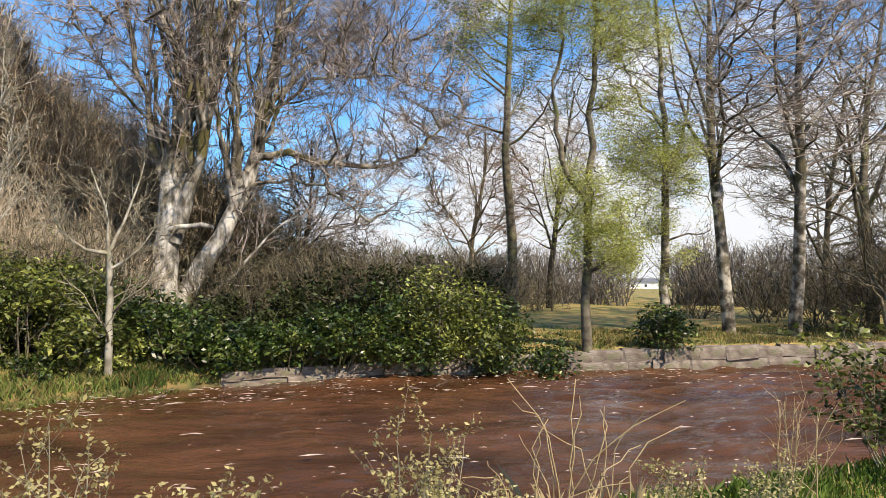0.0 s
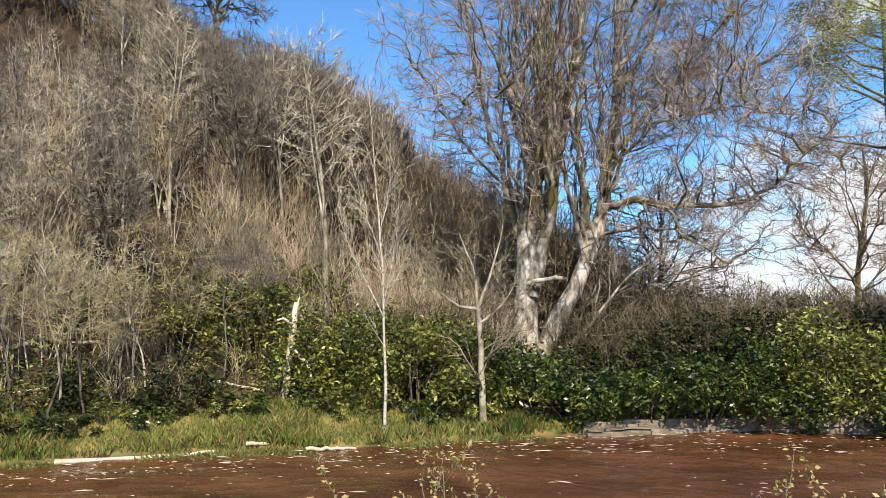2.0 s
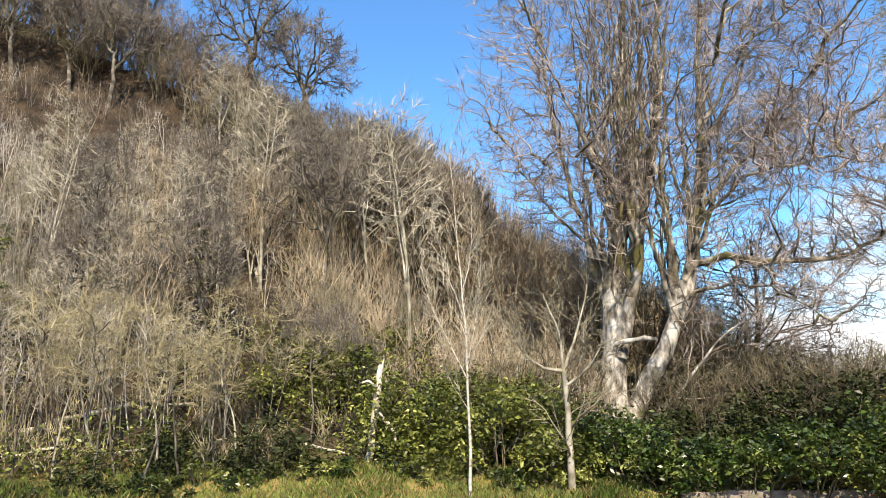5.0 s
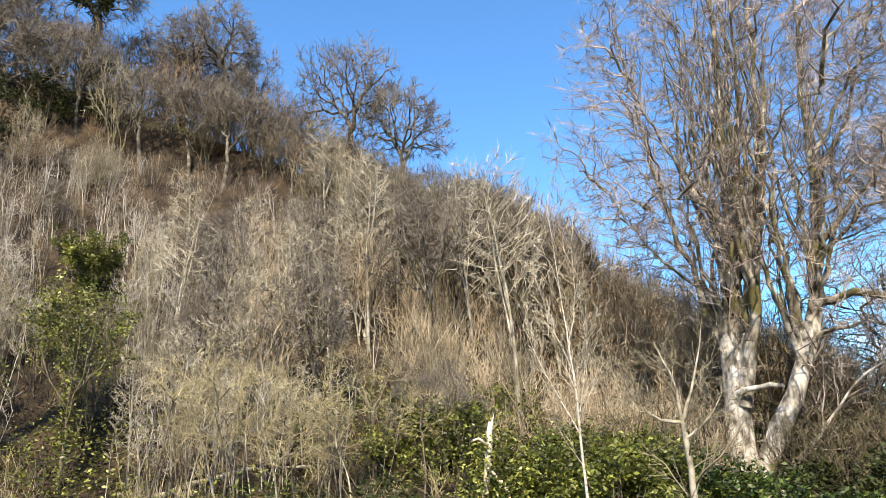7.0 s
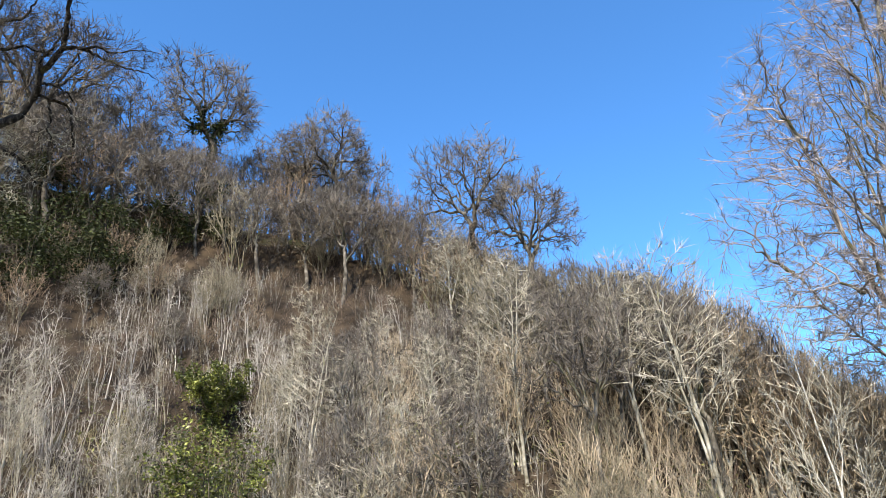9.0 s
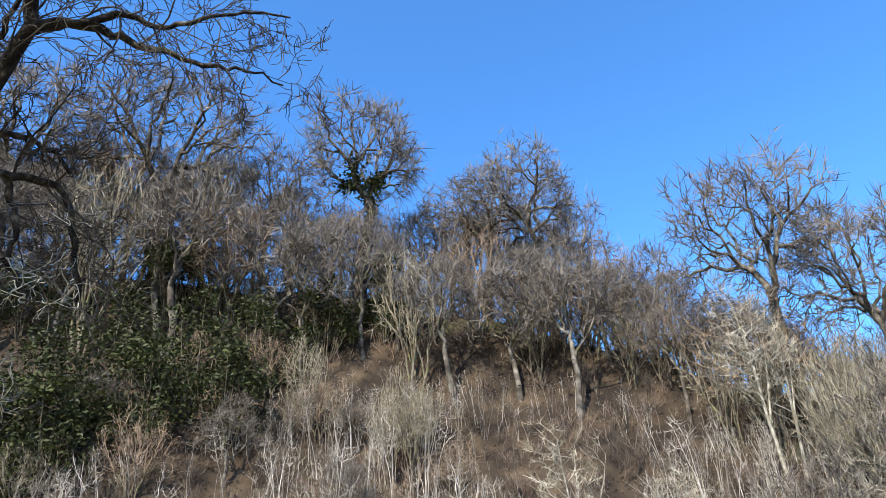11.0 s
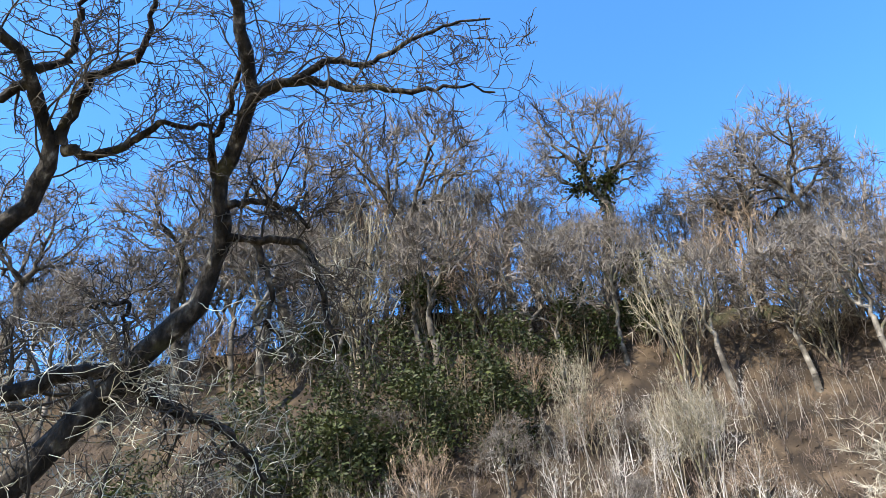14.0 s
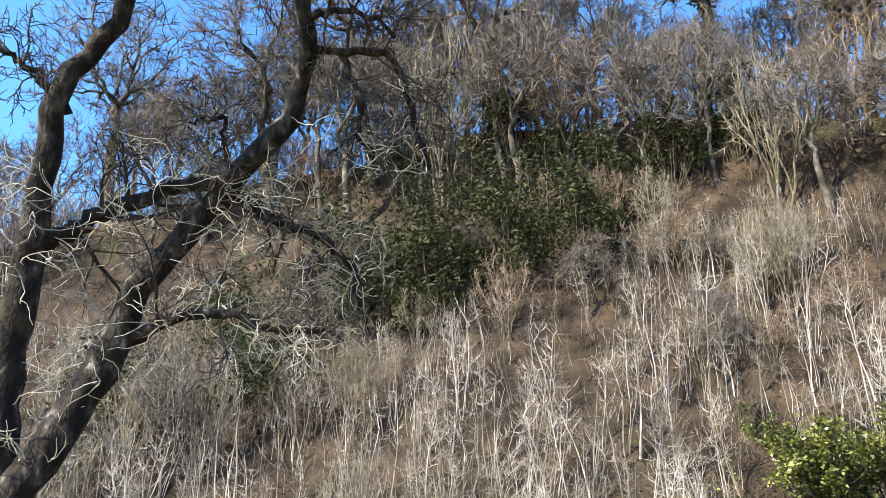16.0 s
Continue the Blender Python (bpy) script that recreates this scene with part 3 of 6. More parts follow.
def fill(rng, limbs, targets, rt, lo=0.3, power=0.43, step=0.40, wig=0.07, rise=0.5):
    """Grows a crown from given limbs: each end is fed by the nearest limb that lies below it."""
    P = np.concatenate([p[max(int(lo * len(p)), 1):] for p, _ in limbs])
    D = targets[:, None] - P[None]
    L = np.linalg.norm(D, axis=2)
    best = np.argmin(L * (1 + 1.2 * np.clip(rise - D[:, :, 2] / np.maximum(L, 1e-6), 0, 2)), axis=1)
    lines, loads = [], []
    for k in np.unique(best):
        a, b = grow(rng, P[k], targets[best == k], rt, power, step, wig)
        lines += a
        loads += b
    return lines, loads


def twiglets(rng, lines, per, length, r, spread=0.55, lift=0.25):
    """Fine twigs round the last shoots."""
    a = np.repeat(np.array([p[0] for p, _ in lines]), per, axis=0)
    b = np.repeat(np.array([p[-1] for p, _ in lines]), per, axis=0)
    base = a + (b - a) * rng.uniform(0.15, 1.0, (len(a), 1))
    d = (b - a) / np.maximum(np.linalg.norm(b - a, axis=1, keepdims=True), 1e-6) + rng.normal(0, spread, a.shape) + np.array([0, 0, lift])
    d /= np.maximum(np.linalg.norm(d, axis=1, keepdims=True), 1e-6)
    return slivers(base, base + d * length * rng.uniform(0.5, 1.4, (len(a), 1)), r)


def put_grown(ob, rng, stems, lines, loads, bark, twig, per, length, r, cut=14, sides=6):
    """Trunk and thick limbs as one part, the rest with its fine twigs as the crown."""
    thick = [ln for ln, n in zip(lines, loads) if n >= cut]
    thin = [ln for ln, n in zip(lines, loads) if 1 < n < cut]
    ends_of = [ln for ln, n in zip(lines, loads) if n == 1]
    last = [ln for ln, n in zip(lines, loads) if n <= 2]
    part("trunk", mesh_of("trunk", *tubes(stems + thick, sides), bark), ob)
    v, q, t = merged([tubes(thin, 3)], twiglets(rng, last, per, length, r), spikes(ends_of, 3))
    part("crown", mesh_of("crown", v, q, twig, True, t), ob)
    return ob


def slender_tree(seed, twin=True, tips=230):
    """A tall pale stem, forked or not, with a fan of rising twigs."""
    rng = np.random.default_rng(seed)
    st = [branch(rng, (0, 0, -0.4), (rng.normal(0, 0.04), rng.normal(0, 0.04), 1), 9.6, 0.105, 0.02, 14, 0.045, 0.03)]
    if twin:
        st.append(branch(rng, st[0][0][5], (rng.choice([-1, 1]) * 0.3, 0.15, 1), 5.6, 0.055, 0.015, 10, 0.06, 0.06))
        st.append(branch(rng, st[0][0][7], (rng.normal(0, 0.35), 0.25, 1), 4.0, 0.04, 0.015, 8, 0.06, 0.06))
    T = dome(rng, tips, (0, 0, 6.9), (1.9, 1.9, 3.3), -0.8, 0.3)
    return rng, st, *fill(rng, st, T, 0.0078, 0.3, 0.42, 0.42, 0.07, 0.75), 4, 0.5, 0.0115


def copse_tree(seed, mid=5.8, size=(2.4, 4.3), tips=300, low_step=0.2, stools=3):
    """Many thin stems from one stool, spreading into a rounded cloud of twigs."""
    rng = np.random.default_rng(seed)
    lines, loads = [], []
    for i in range(stools):
        a = i * 6.283 / stools
        T = dome(rng, tips // stools, (0.75 * math.cos(a), 0.75 * math.sin(a), mid * rng.uniform(0.85, 1.05)), (size[0] * 0.8, size[0] * 0.8, size[1] * rng.uniform(0.8, 1.0)), -0.7, 0.3)
        g = grow(rng, (0.25 * math.cos(a), 0.25 * math.sin(a), -0.3), T, 0.0125, 0.42, 0.42, 0.06, None, low_step)
        lines += g[0]
        loads += g[1]
    return rng, [], lines, loads, 3, 0.55, 0.016


def broad_tree(seed, fork=3.0, mid=6.2, size=(3.9, 3.6), tips=560, rt=0.0135, wig=0.10, core=0.35, lobes=0.25):
    """A spreading tree: a bare trunk that forks into crooked limbs under a dome of twigs."""
    rng = np.random.default_rng(seed)
    tr = branch(rng, (0, 0, -0.5), (rng.normal(0, 0.06), rng.normal(0, 0.06), 1), fork + 0.5, rt * tips ** 0.44 * 1.25, rt * tips ** 0.44, 7, 0.05, 0.03)
    T = dome(rng, tips, (tr[0][-1][0], tr[0][-1][1], mid), (size[0], size[0], size[1]), -0.55, core, lobes)
    lines, loads = grow(rng, tr[0][-1], T, rt, 0.44, 0.36, wig, np.array([0, 0, 1.0]), 0.2)
    return rng, [tr], lines, loads, 5, 0.55, 0.017


GROUP_HILL = "bare trees on the hillside"
GROUP_RIDGE = "bare trees along the ridge"


def templates(kind, seeds, name, label, bark, twig, group, **kw):
    made = []
    for s in seeds:
        ob = thing(name, 0, 0, 0, label, "tree", group)
        rng, stems, lines, loads, per, length, r = kind(s, **kw)
        put_grown(ob, rng, stems, lines, loads, bark, twig, per, length, r)
        made.append(ob)
    return made


T_ash = templates(slender_tree, (11, 12, 13), "ash_tree", "slender pale grey bare ash tree on the slope", M_bark_pale, M_twig_pale, GROUP_HILL)
T_birch = templates(copse_tree, (21, 22, 23), "hazel_tree", "many-stemmed tan bare tree with a cloud of fine twigs", M_bark_brown, M_twig_brown, GROUP_HILL)
T_oak = templates(broad_tree, (31, 32, 33), "oak_tree", "broad bare grey-brown oak tree on the ridge", M_bark_oak, M_twig_ridge, GROUP_RIDGE, fork=4.0, mid=6.9, size=(3.5, 3.1), tips=640, rt=0.0125, wig=0.13)
WOOD = "grey-brown bare tree with a rounded crown of fine twigs"
T_wood = templates(broad_tree, (51, 52), "maple_tree", WOOD, M_bark_ridge, M_twig_ridge, GROUP_RIDGE, fork=1.6, mid=6.0, size=(2.6, 3.1), tips=400, rt=0.0105, wig=0.13)
T_wood += templates(broad_tree, (53,), "maple_tree", WOOD, M_bark_ridge, M_twig_ridge, GROUP_RIDGE, fork=3.2, mid=6.7, size=(2.2, 2.6), tips=360, rt=0.0100, wig=0.14)
T_wood += templates(broad_tree, (54,), "maple_tree", WOOD, M_bark_ridge, M_twig_ridge, GROUP_RIDGE, fork=0.9, mid=5.4, size=(2.3, 3.6), tips=380, rt=0.0095, wig=0.13)
T_rust = templates(copse_tree, (44, 45), "thorn_tree", "rounded rusty-brown bare thorn tree", M_bark_brown, M_twig_rust, GROUP_RIDGE, mid=5.2, size=(3.3, 4.2), tips=330, low_step=0.22)
M_twig_tan = material("tan_twigs", [(0.35, (0.20, 0.162, 0.115)), (0.65, (0.46, 0.385, 0.285))], 0.8, 4, 0.85, 0, island=0.35)
T_tan = templates(copse_tree, (71, 72, 73), "hazel_tree", "many-stemmed tan bare hazel with a cloud of fine twigs", M_bark_pale, M_twig_tan, GROUP_HILL, mid=5.0, size=(3.0, 4.6), tips=330, low_step=0.16)
# brown twigs with the shade behind the laurels put into their colour
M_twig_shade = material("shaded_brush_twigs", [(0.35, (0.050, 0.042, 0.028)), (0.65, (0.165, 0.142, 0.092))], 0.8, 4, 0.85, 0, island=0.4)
T_brush = templates(copse_tree, (61, 62), "brush", "tangled brown bare shrub behind the laurels, darkened for shade", M_bark_brown, M_twig_shade, "brushwood behind the laurels", mid=5.2, size=(3.0, 4.4), tips=330, low_step=0.2)
USED = set()


def plant(temps, k, az, r, height, turn, sink=0.2, label="", wide=1.0):
    """Stands a tree of one of the grown kinds on the ground at that heading and distance."""
    src = temps[k % len(temps)]
    x, y, z = place(az, r)
    m = pose(x, y, z - sink, 0, 0, turn)
    ob = src
    if src.name in USED:
        s = src.scale.copy()
        src.scale = (height / 10 * wide, height / 10 * wide, height / 10)
        ob = copy_thing(src, m)
        src.scale = s
    else:
        USED.add(src.name)
        src.matrix_basis = m @ Matrix.Diagonal((height / 10 * wide, height / 10 * wide, height / 10, 1))
    if label:
        ob["label"] = label
    return ob


TOP_AZ = [-120, -112, -106, -103, -100, -93, -85, -81, -79, -73, -68, -62.5, -58, -55, -50, -43, -38.5, -36, -33.4, -32, -30, -27.5, -24, -19]
TOP_EL = [28, 29.5, 32.5, 33.4, 35.4, 36.8, 36.8, 36.4, 35.6, 34.4, 34.0, 34.2, 32.0, 29.4, 26.5, 24.8, 24.2, 23.2, 21.8, 19.4, 17.4, 16.2, 13.5, 8.0]
# how high the pale poles reach up the slope
POLE_AZ = [-112, -102, -93, -85, -80, -73, -66, -58, -50]
POLE_EL = [18.5, 19.5, 19.6, 21.0, 22.8, 24.0, 24.4, 23.2, 22.0]


def reach(az, r, el):
    """The height of a tree whose top is seen at that angle from where the walk begins."""
    return EYE_Z + r * math.tan(radians(el)) - place(az, r)[2] + 0.2


# the ridge: the big trees first, then the wood between them
for k, az, r, el, lb in [(0, -73.6, 48.5, 38.5, "tall ivy-clad bare oak tree on the ridge"), (1, -85.6, 48, 39.6, "tall dark bare oak tree on the ridge"), (2, -51.0, 40.5, 32.9, "tall bare oak tree standing clear on the ridge"), (1, -45.9, 40.0, 30.8, "bare oak tree standing clear on the ridge"),
                        (2, -61.8, 47, 35.0, ""), (0, -65.8, 48, 34.6, ""), (2, -99.4, 50, 35.0, ""), (0, -109.3, 53, 33.4, ""), (1, -93.0, 49, 37.4, "")]:
    plant(T_oak, k, az, r, reach(az, r, el), az * 37 % 360, label=lb, wide=0.8 if -53 < az < -45 else 0.95)
rng = np.random.default_rng(77)
for i in range(80):
    az = -116 + (i % 40) * 1.7 + rng.uniform(-0.6, 0.6)
    r = float(np.interp(az, R_AZ, R_R)) + (rng.uniform(-4.5, -0.5) if i < 40 else rng.uniform(0.5, 4.0))
    if az < -97 and i % 2:
        continue
    kind = T_rust if i % 9 == 2 else T_birch if i % 11 == 5 else T_wood
    h = reach(az, r, float(np.interp(az, TOP_AZ, TOP_EL)) - rng.uniform(-0.6, 1.8) - (1.4 if i < 40 else 0))
    plant(kind, i // 2, az, r, min(max(h, 4.0), 11.5), rng.uniform(0, 360), wide=rng.uniform(0.85, 1.2))
# brushwood between the trunks of the ridge
for i in range(34):
    az = -106 + i * 1.75 + rng.uniform(-0.7, 0.7)
    plant((T_birch, T_wood, T_rust)[i % 3], i, az, float(np.interp(az, R_AZ, R_R)) + rng.uniform(-3.0, 2.0), rng.uniform(3.0, 5.5), rng.uniform(0, 360), wide=1.3, label="low bare brushwood under the ridge trees")
# rounded rusty thickets on the brow
for i, (az, r, el, wide) in enumerate([(-52.6, 41.0, 28.4, 1.5), (-49.0, 40.0, 25.5, 1.2), (-63.6, 45.5, 30.4, 1.25), (-60.2, 45.0, 30.0, 1.25), (-57.0, 43.5, 28.0, 1.2)]):
    plant(T_rust, i, az, r, reach(az, r, el), rng.uniform(0, 360), wide=wide)
# the slope: known trees, then the wood
for k, az, r, el in [(0, -49.9, 30.5, 25.6), (2, -38.0, 26.4, 24.6), (2, -41.0, 31, 23.8)]:
    plant(T_ash, k, az, r, reach(az, r, el), az * 91 % 360, wide=0.85)
for k, az, r, el in [(1, -44.9, 29.5, 23.6), (3, -42.6, 33.0, 24.6), (0, -47.2, 34.0, 24.0), (2, -36.2, 32.0, 22.6), (1, -33.6, 33.5, 21.2), (0, -39.6, 34.5, 24.4)]:
    plant(T_wood, k, az, r, reach(az, r, el), az * 53 % 360, label="brown mossy bare tree with a rounded crown on the slope", wide=0.9)
for i in range(68):
    az = -62 + (i % 34) * 1.2 + rng.uniform(-0.5, 0.5)
    q = (0.18, 0.72)[i // 34] + rng.uniform(-0.10, 0.14)
    far, rr = np.interp(az, AZ, FAR), np.interp(az, R_AZ, R_R)
    r = float(far + 3 + (rr - far - 3) * q)
    if (r < 31.5 and az > -27) or (az < -55 and i >= 34):
        continue
    if (abs(az + 49.9) < 3.0 and r < 31) or (abs(az + 38.0) < 3.0 and r < 27) or (abs(az + 33.3) < 2.5 and r < 24):
        continue
    if az > -50:
        kind = T_tan if az > -38 else (T_birch, T_wood)[i % 2]
    else:
        kind = (T_ash, T_birch, T_ash)[i % 3]
    h = rng.uniform(5.5, 8.5) if i >= 34 else rng.uniform(2.8, 4.6)
    plant(kind, i // 3, az, r, max(min(h, reach(az, r, float(np.interp(az, TOP_AZ, TOP_EL)) - rng.uniform(0.5, 3.0))), 2.5), rng.uniform(0, 360))
for i in range(26):
    az = rng.uniform(-106, -57)
    r = float(rng.uniform(25.0, 34))
    h = min(rng.uniform(4.0, 6.5), reach(az, r, float(np.interp(az, POLE_AZ, POLE_EL)) - 1.0))
    plant((T_birch, T_ash)[i % 2], i // 2, az, r, max(h, 2.5), rng.uniform(0, 360), wide=0.8)
for i in range(24):
    az = -64.5 + (i % 8) * 2.0 + rng.uniform(-0.7, 0.7)
    r = (26.5, 30.5, 34.5)[i // 8] + rng.uniform(-1.2, 1.2)
    if abs(az + 49.9) < 2.0 and r < 31:
        continue
    h = min(rng.uniform(5.5, 8.0), reach(az, r, float(np.interp(az, POLE_AZ, POLE_EL)) + rng.uniform(-2.0, 0.5)))
    plant((T_ash, T_wood, T_ash, T_tan)[i % 4], i, az, r, max(h, 3.0), rng.uniform(0, 360), wide=1.0)
for i in range(24):
    az = -105 + i * 1.55 + rng.uniform(-0.5, 0.5)
    plant((T_wood, T_rust, T_birch, T_rust)[i % 4], i, az, float(rng.uniform(38, 45)), rng.uniform(2.2, 3.8), rng.uniform(0, 360), wide=1.3)
for i in range(22):
    az = -107 + i * 1.7 + rng.uniform(-0.6, 0.6)
    if -91 < az < -77:
        continue
    plant((T_birch, T_wood, T_birch)[i % 3], i, az, float(rng.uniform(38, 43)), rng.uniform(3.2, 5.6), rng.uniform(0, 360), label="olive-brown bare shrub below the evergreens", wide=1.0)
# the tan wood that runs down the shoulder of the hill
for i in range(56):
    az = -50 + (i % 28) * 1.05 + rng.uniform(-0.4, 0.4)
    r = 35.0 + 4.5 * (i // 28) + rng.uniform(-1.2, 1.2)
    h = 1.06 * reach(az, float(r), float(np.interp(az, TOP_AZ, TOP_EL)) - rng.uniform(0.0, 1.6))
    plant((T_tan, T_tan, T_rust, T_tan)[i % 4] if az > -37 else (T_birch, T_wood)[i % 2], i, az, float(r), max(h, 3.0), rng.uniform(0, 360), wide=0.9)
for i in range(22):
    az = -30 + i * 0.75 + rng.uniform(-0.3, 0.3)
    r = rng.uniform(33.5, 36.5) if i % 2 else rng.uniform(38, 42)
    plant(T_tan, i, az, float(r), 1.08 * reach(az, float(r), float(np.interp(az, [-30, -26, -23, -19, -14], [17.0, 15.0, 13.5, 11.0, 8.5]))), rng.uniform(0, 360), wide=1.15)
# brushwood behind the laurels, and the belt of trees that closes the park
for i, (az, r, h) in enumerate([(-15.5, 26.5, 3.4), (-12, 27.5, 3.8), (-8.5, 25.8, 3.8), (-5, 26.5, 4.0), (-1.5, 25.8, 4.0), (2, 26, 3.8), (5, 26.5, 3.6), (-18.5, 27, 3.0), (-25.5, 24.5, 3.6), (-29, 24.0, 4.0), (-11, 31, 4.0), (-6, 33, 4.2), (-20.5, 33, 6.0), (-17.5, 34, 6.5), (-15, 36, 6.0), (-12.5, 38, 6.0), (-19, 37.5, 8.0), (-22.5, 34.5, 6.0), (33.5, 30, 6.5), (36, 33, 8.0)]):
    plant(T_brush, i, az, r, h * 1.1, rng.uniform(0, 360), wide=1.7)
for i in range(44):
    az = -12 + i * 1.35 + rng.uniform(-0.6, 0.6)
    if 14.6 < az < 18.2:
        continue
    plant((T_birch, T_birch, T_wood)[i % 3], i, az, rng.uniform(60, 84), rng.uniform(4.5, 7.5), rng.uniform(0, 360), label="distant bare tree in the belt beyond the park", wide=1.6)
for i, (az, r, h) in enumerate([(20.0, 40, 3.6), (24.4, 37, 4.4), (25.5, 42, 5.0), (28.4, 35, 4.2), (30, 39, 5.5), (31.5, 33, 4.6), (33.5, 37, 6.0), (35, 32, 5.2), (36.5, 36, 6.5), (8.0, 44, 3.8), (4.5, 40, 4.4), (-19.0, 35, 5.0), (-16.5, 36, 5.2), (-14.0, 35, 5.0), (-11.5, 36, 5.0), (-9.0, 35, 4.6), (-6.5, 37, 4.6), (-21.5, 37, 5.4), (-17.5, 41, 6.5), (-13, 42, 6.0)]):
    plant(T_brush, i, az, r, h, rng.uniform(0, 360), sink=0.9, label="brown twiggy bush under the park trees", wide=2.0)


def thicket(name, label, seed, count, az0, az1, q0, q1, h0, h1, mat, wide, tips, thick, lean=0.1, gap=-9.0, mid=0.62, high=0.38, low_step=0.22, wig=0.07, stools=2):
    """Young growth on the slope, too much to count: a few grown bushes, set again and again with other turns and heights."""
    rng = np.random.default_rng(seed)
    kinds = []
    for _ in range(7):
        lines, tip = [], []
        for _ in range(stools):
            x, y = rng.normal(0, wide * 0.5, 2)
            g, load = grow(rng, (x * 0.6, y * 0.6, -0.05), dome(rng, max(tips // stools, 2), (x, y, mid), (wide, wide, high), -0.8, 0.25), thick, 0.36, 0.45, wig, None, low_step)
            lines += [ln for ln, n in zip(g, load) if n > 1]
            tip += [ln for ln, n in zip(g, load) if n == 1]
        kinds.append(merged([tubes(lines, 3)], spikes(tip, 3)))
    az = rng.uniform(az0, az1, count)
    far, rr = np.interp(az, AZ, FAR), np.interp(az, R_AZ, R_R)
    r = far + 2.5 + (rr - far - 2.5) * rng.uniform(q0, q1, count)
    x, y = r * np.sin(np.radians(az)), r * np.cos(np.radians(az))
    patch = np.sin(x * 0.55 + 1.4 * np.sin(y * 0.31)) + np.sin(y * 0.62 + 1.2 * np.sin(x * 0.27)) + rng.normal(0, 0.7, count)
    x, y = x[patch > gap], y[patch > gap]
    z = land(x, y)[0]
    vs, fs, ts, base = [], [], [], 0
    pick = np.arange(len(x)) % 7
    for k, (v, f, g) in enumerate(kinds):
        m = pick == k
        n = int(m.sum())
        a, h = rng.uniform(0, 6.283, n)[:, None], rng.uniform(h0, h1, n)[:, None]
        lx, ly = rng.normal(0, lean, (2, n, 1))
        w = np.stack([h * (v[:, 0] * np.cos(a) - v[:, 1] * np.sin(a)) + lx * h * v[:, 2] + x[m][:, None], h * (v[:, 0] * np.sin(a) + v[:, 1] * np.cos(a)) + ly * h * v[:, 2] + y[m][:, None], h * v[:, 2] + z[m][:, None]], 2)
        vs.append(w.reshape(-1, 3))
        fs.append((f[None] + (np.arange(n) * len(v))[:, None, None]).reshape(-1, 4) + base)
        ts.append((g[None] + (np.arange(n) * len(v))[:, None, None]).reshape(-1, 3) + base)
        base += n * len(v)
    return tagged(new(name, mesh_of(name, np.concatenate(vs), np.concatenate(fs), mat, True, np.concatenate(ts))), label, "scrub", kind="stuff")


def poles(name, label, seed, count, az0, az1, q0, q1, h0, h1, mat, tips=26, least=1.3, gap=-0.1):
    """A copse of young straight stems, too many to count: a few grown stools, set again with other turns and heights."""
    rng = np.random.default_rng(seed)
    kinds = []
    for k in range(9):
        lines, tip = [], []
        for _ in range(1 + k % 2):
            st = branch(rng, (*rng.normal(0, 0.03, 2), -0.05), (*rng.normal(0, 0.10, 2), 1), rng.uniform(0.75, 0.95), 0.0066, 0.0018, 8, 0.07, 0.05)
            T = dome(rng, tips, (st[0][-2][0], st[0][-2][1], 0.70), (0.11, 0.11, 0.31), -0.9, 0.2)
            g, load = fill(rng, [st], T, 0.0014, 0.25, 0.42, 0.42, 0.07, 0.92)
            lines += [st] + [ln for ln, n in zip(g, load) if n > 1]
            tip += [ln for ln, n in zip(g, load) if n == 1]
        kinds.append(merged([tubes(lines, 3)], spikes(tip, 3), twiglets(rng, tip, 3, 0.10, 0.0012, 0.3, 0.6)))
    az = rng.uniform(az0, az1, count)
    far, rr = np.interp(az, AZ, FAR), np.interp(az, R_AZ, R_R)
    r = far + 2.5 + (rr - far - 2.5) * rng.uniform(q0, q1, count)
    x, y = r * np.sin(np.radians(az)), r * np.cos(np.radians(az))
    z = land(x, y)[0]
    room = EYE_Z + r * np.tan(np.radians(np.interp(az, POLE_AZ, POLE_EL) + rng.uniform(-1.5, 1.0, count))) - z
    patch = np.sin(x * 0.55 + 1.4 * np.sin(y * 0.31)) + np.sin(y * 0.62 + 1.2 * np.sin(x * 0.27)) + rng.normal(0, 0.7, count)
    ok = ~((np.abs(az + 71.8) < 2.6) & (r < 36)) & (room > least) & (patch > np.where(az > -66, gap + 0.7, np.where(az > -76, gap, -1.3)))
    x, y, z, room = x[ok], y[ok], z[ok], room[ok]
    tall = np.minimum(rng.uniform(h0, h1, len(x)), room)
    vs, fs, ts, base = [], [], [], 0
    pick = np.arange(len(x)) % 9
    for k, (v, f, g) in enumerate(kinds):
        m = pick == k
        n = int(m.sum())
        a, h = rng.uniform(0, 6.283, n)[:, None], tall[m][:, None]
        lx, ly = rng.normal(0, 0.05, (2, n, 1))
        w = np.stack([h * (v[:, 0] * np.cos(a) - v[:, 1] * np.sin(a)) + lx * h * v[:, 2] + x[m][:, None], h * (v[:, 0] * np.sin(a) + v[:, 1] * np.cos(a)) + ly * h * v[:, 2] + y[m][:, None], h * v[:, 2] + z[m][:, None]], 2)
        vs.append(w.reshape(-1, 3))
        fs.append((f[None] + (np.arange(n) * len(v))[:, None, None]).reshape(-1, 4) + base)
        ts.append((g[None] + (np.arange(n) * len(v))[:, None, None]).reshape(-1, 3) + base)
        base += n * len(v)
    return tagged(new(name, mesh_of(name, np.concatenate(vs), np.concatenate(fs), mat, True, np.concatenate(ts))), label, "scrub", kind="stuff")


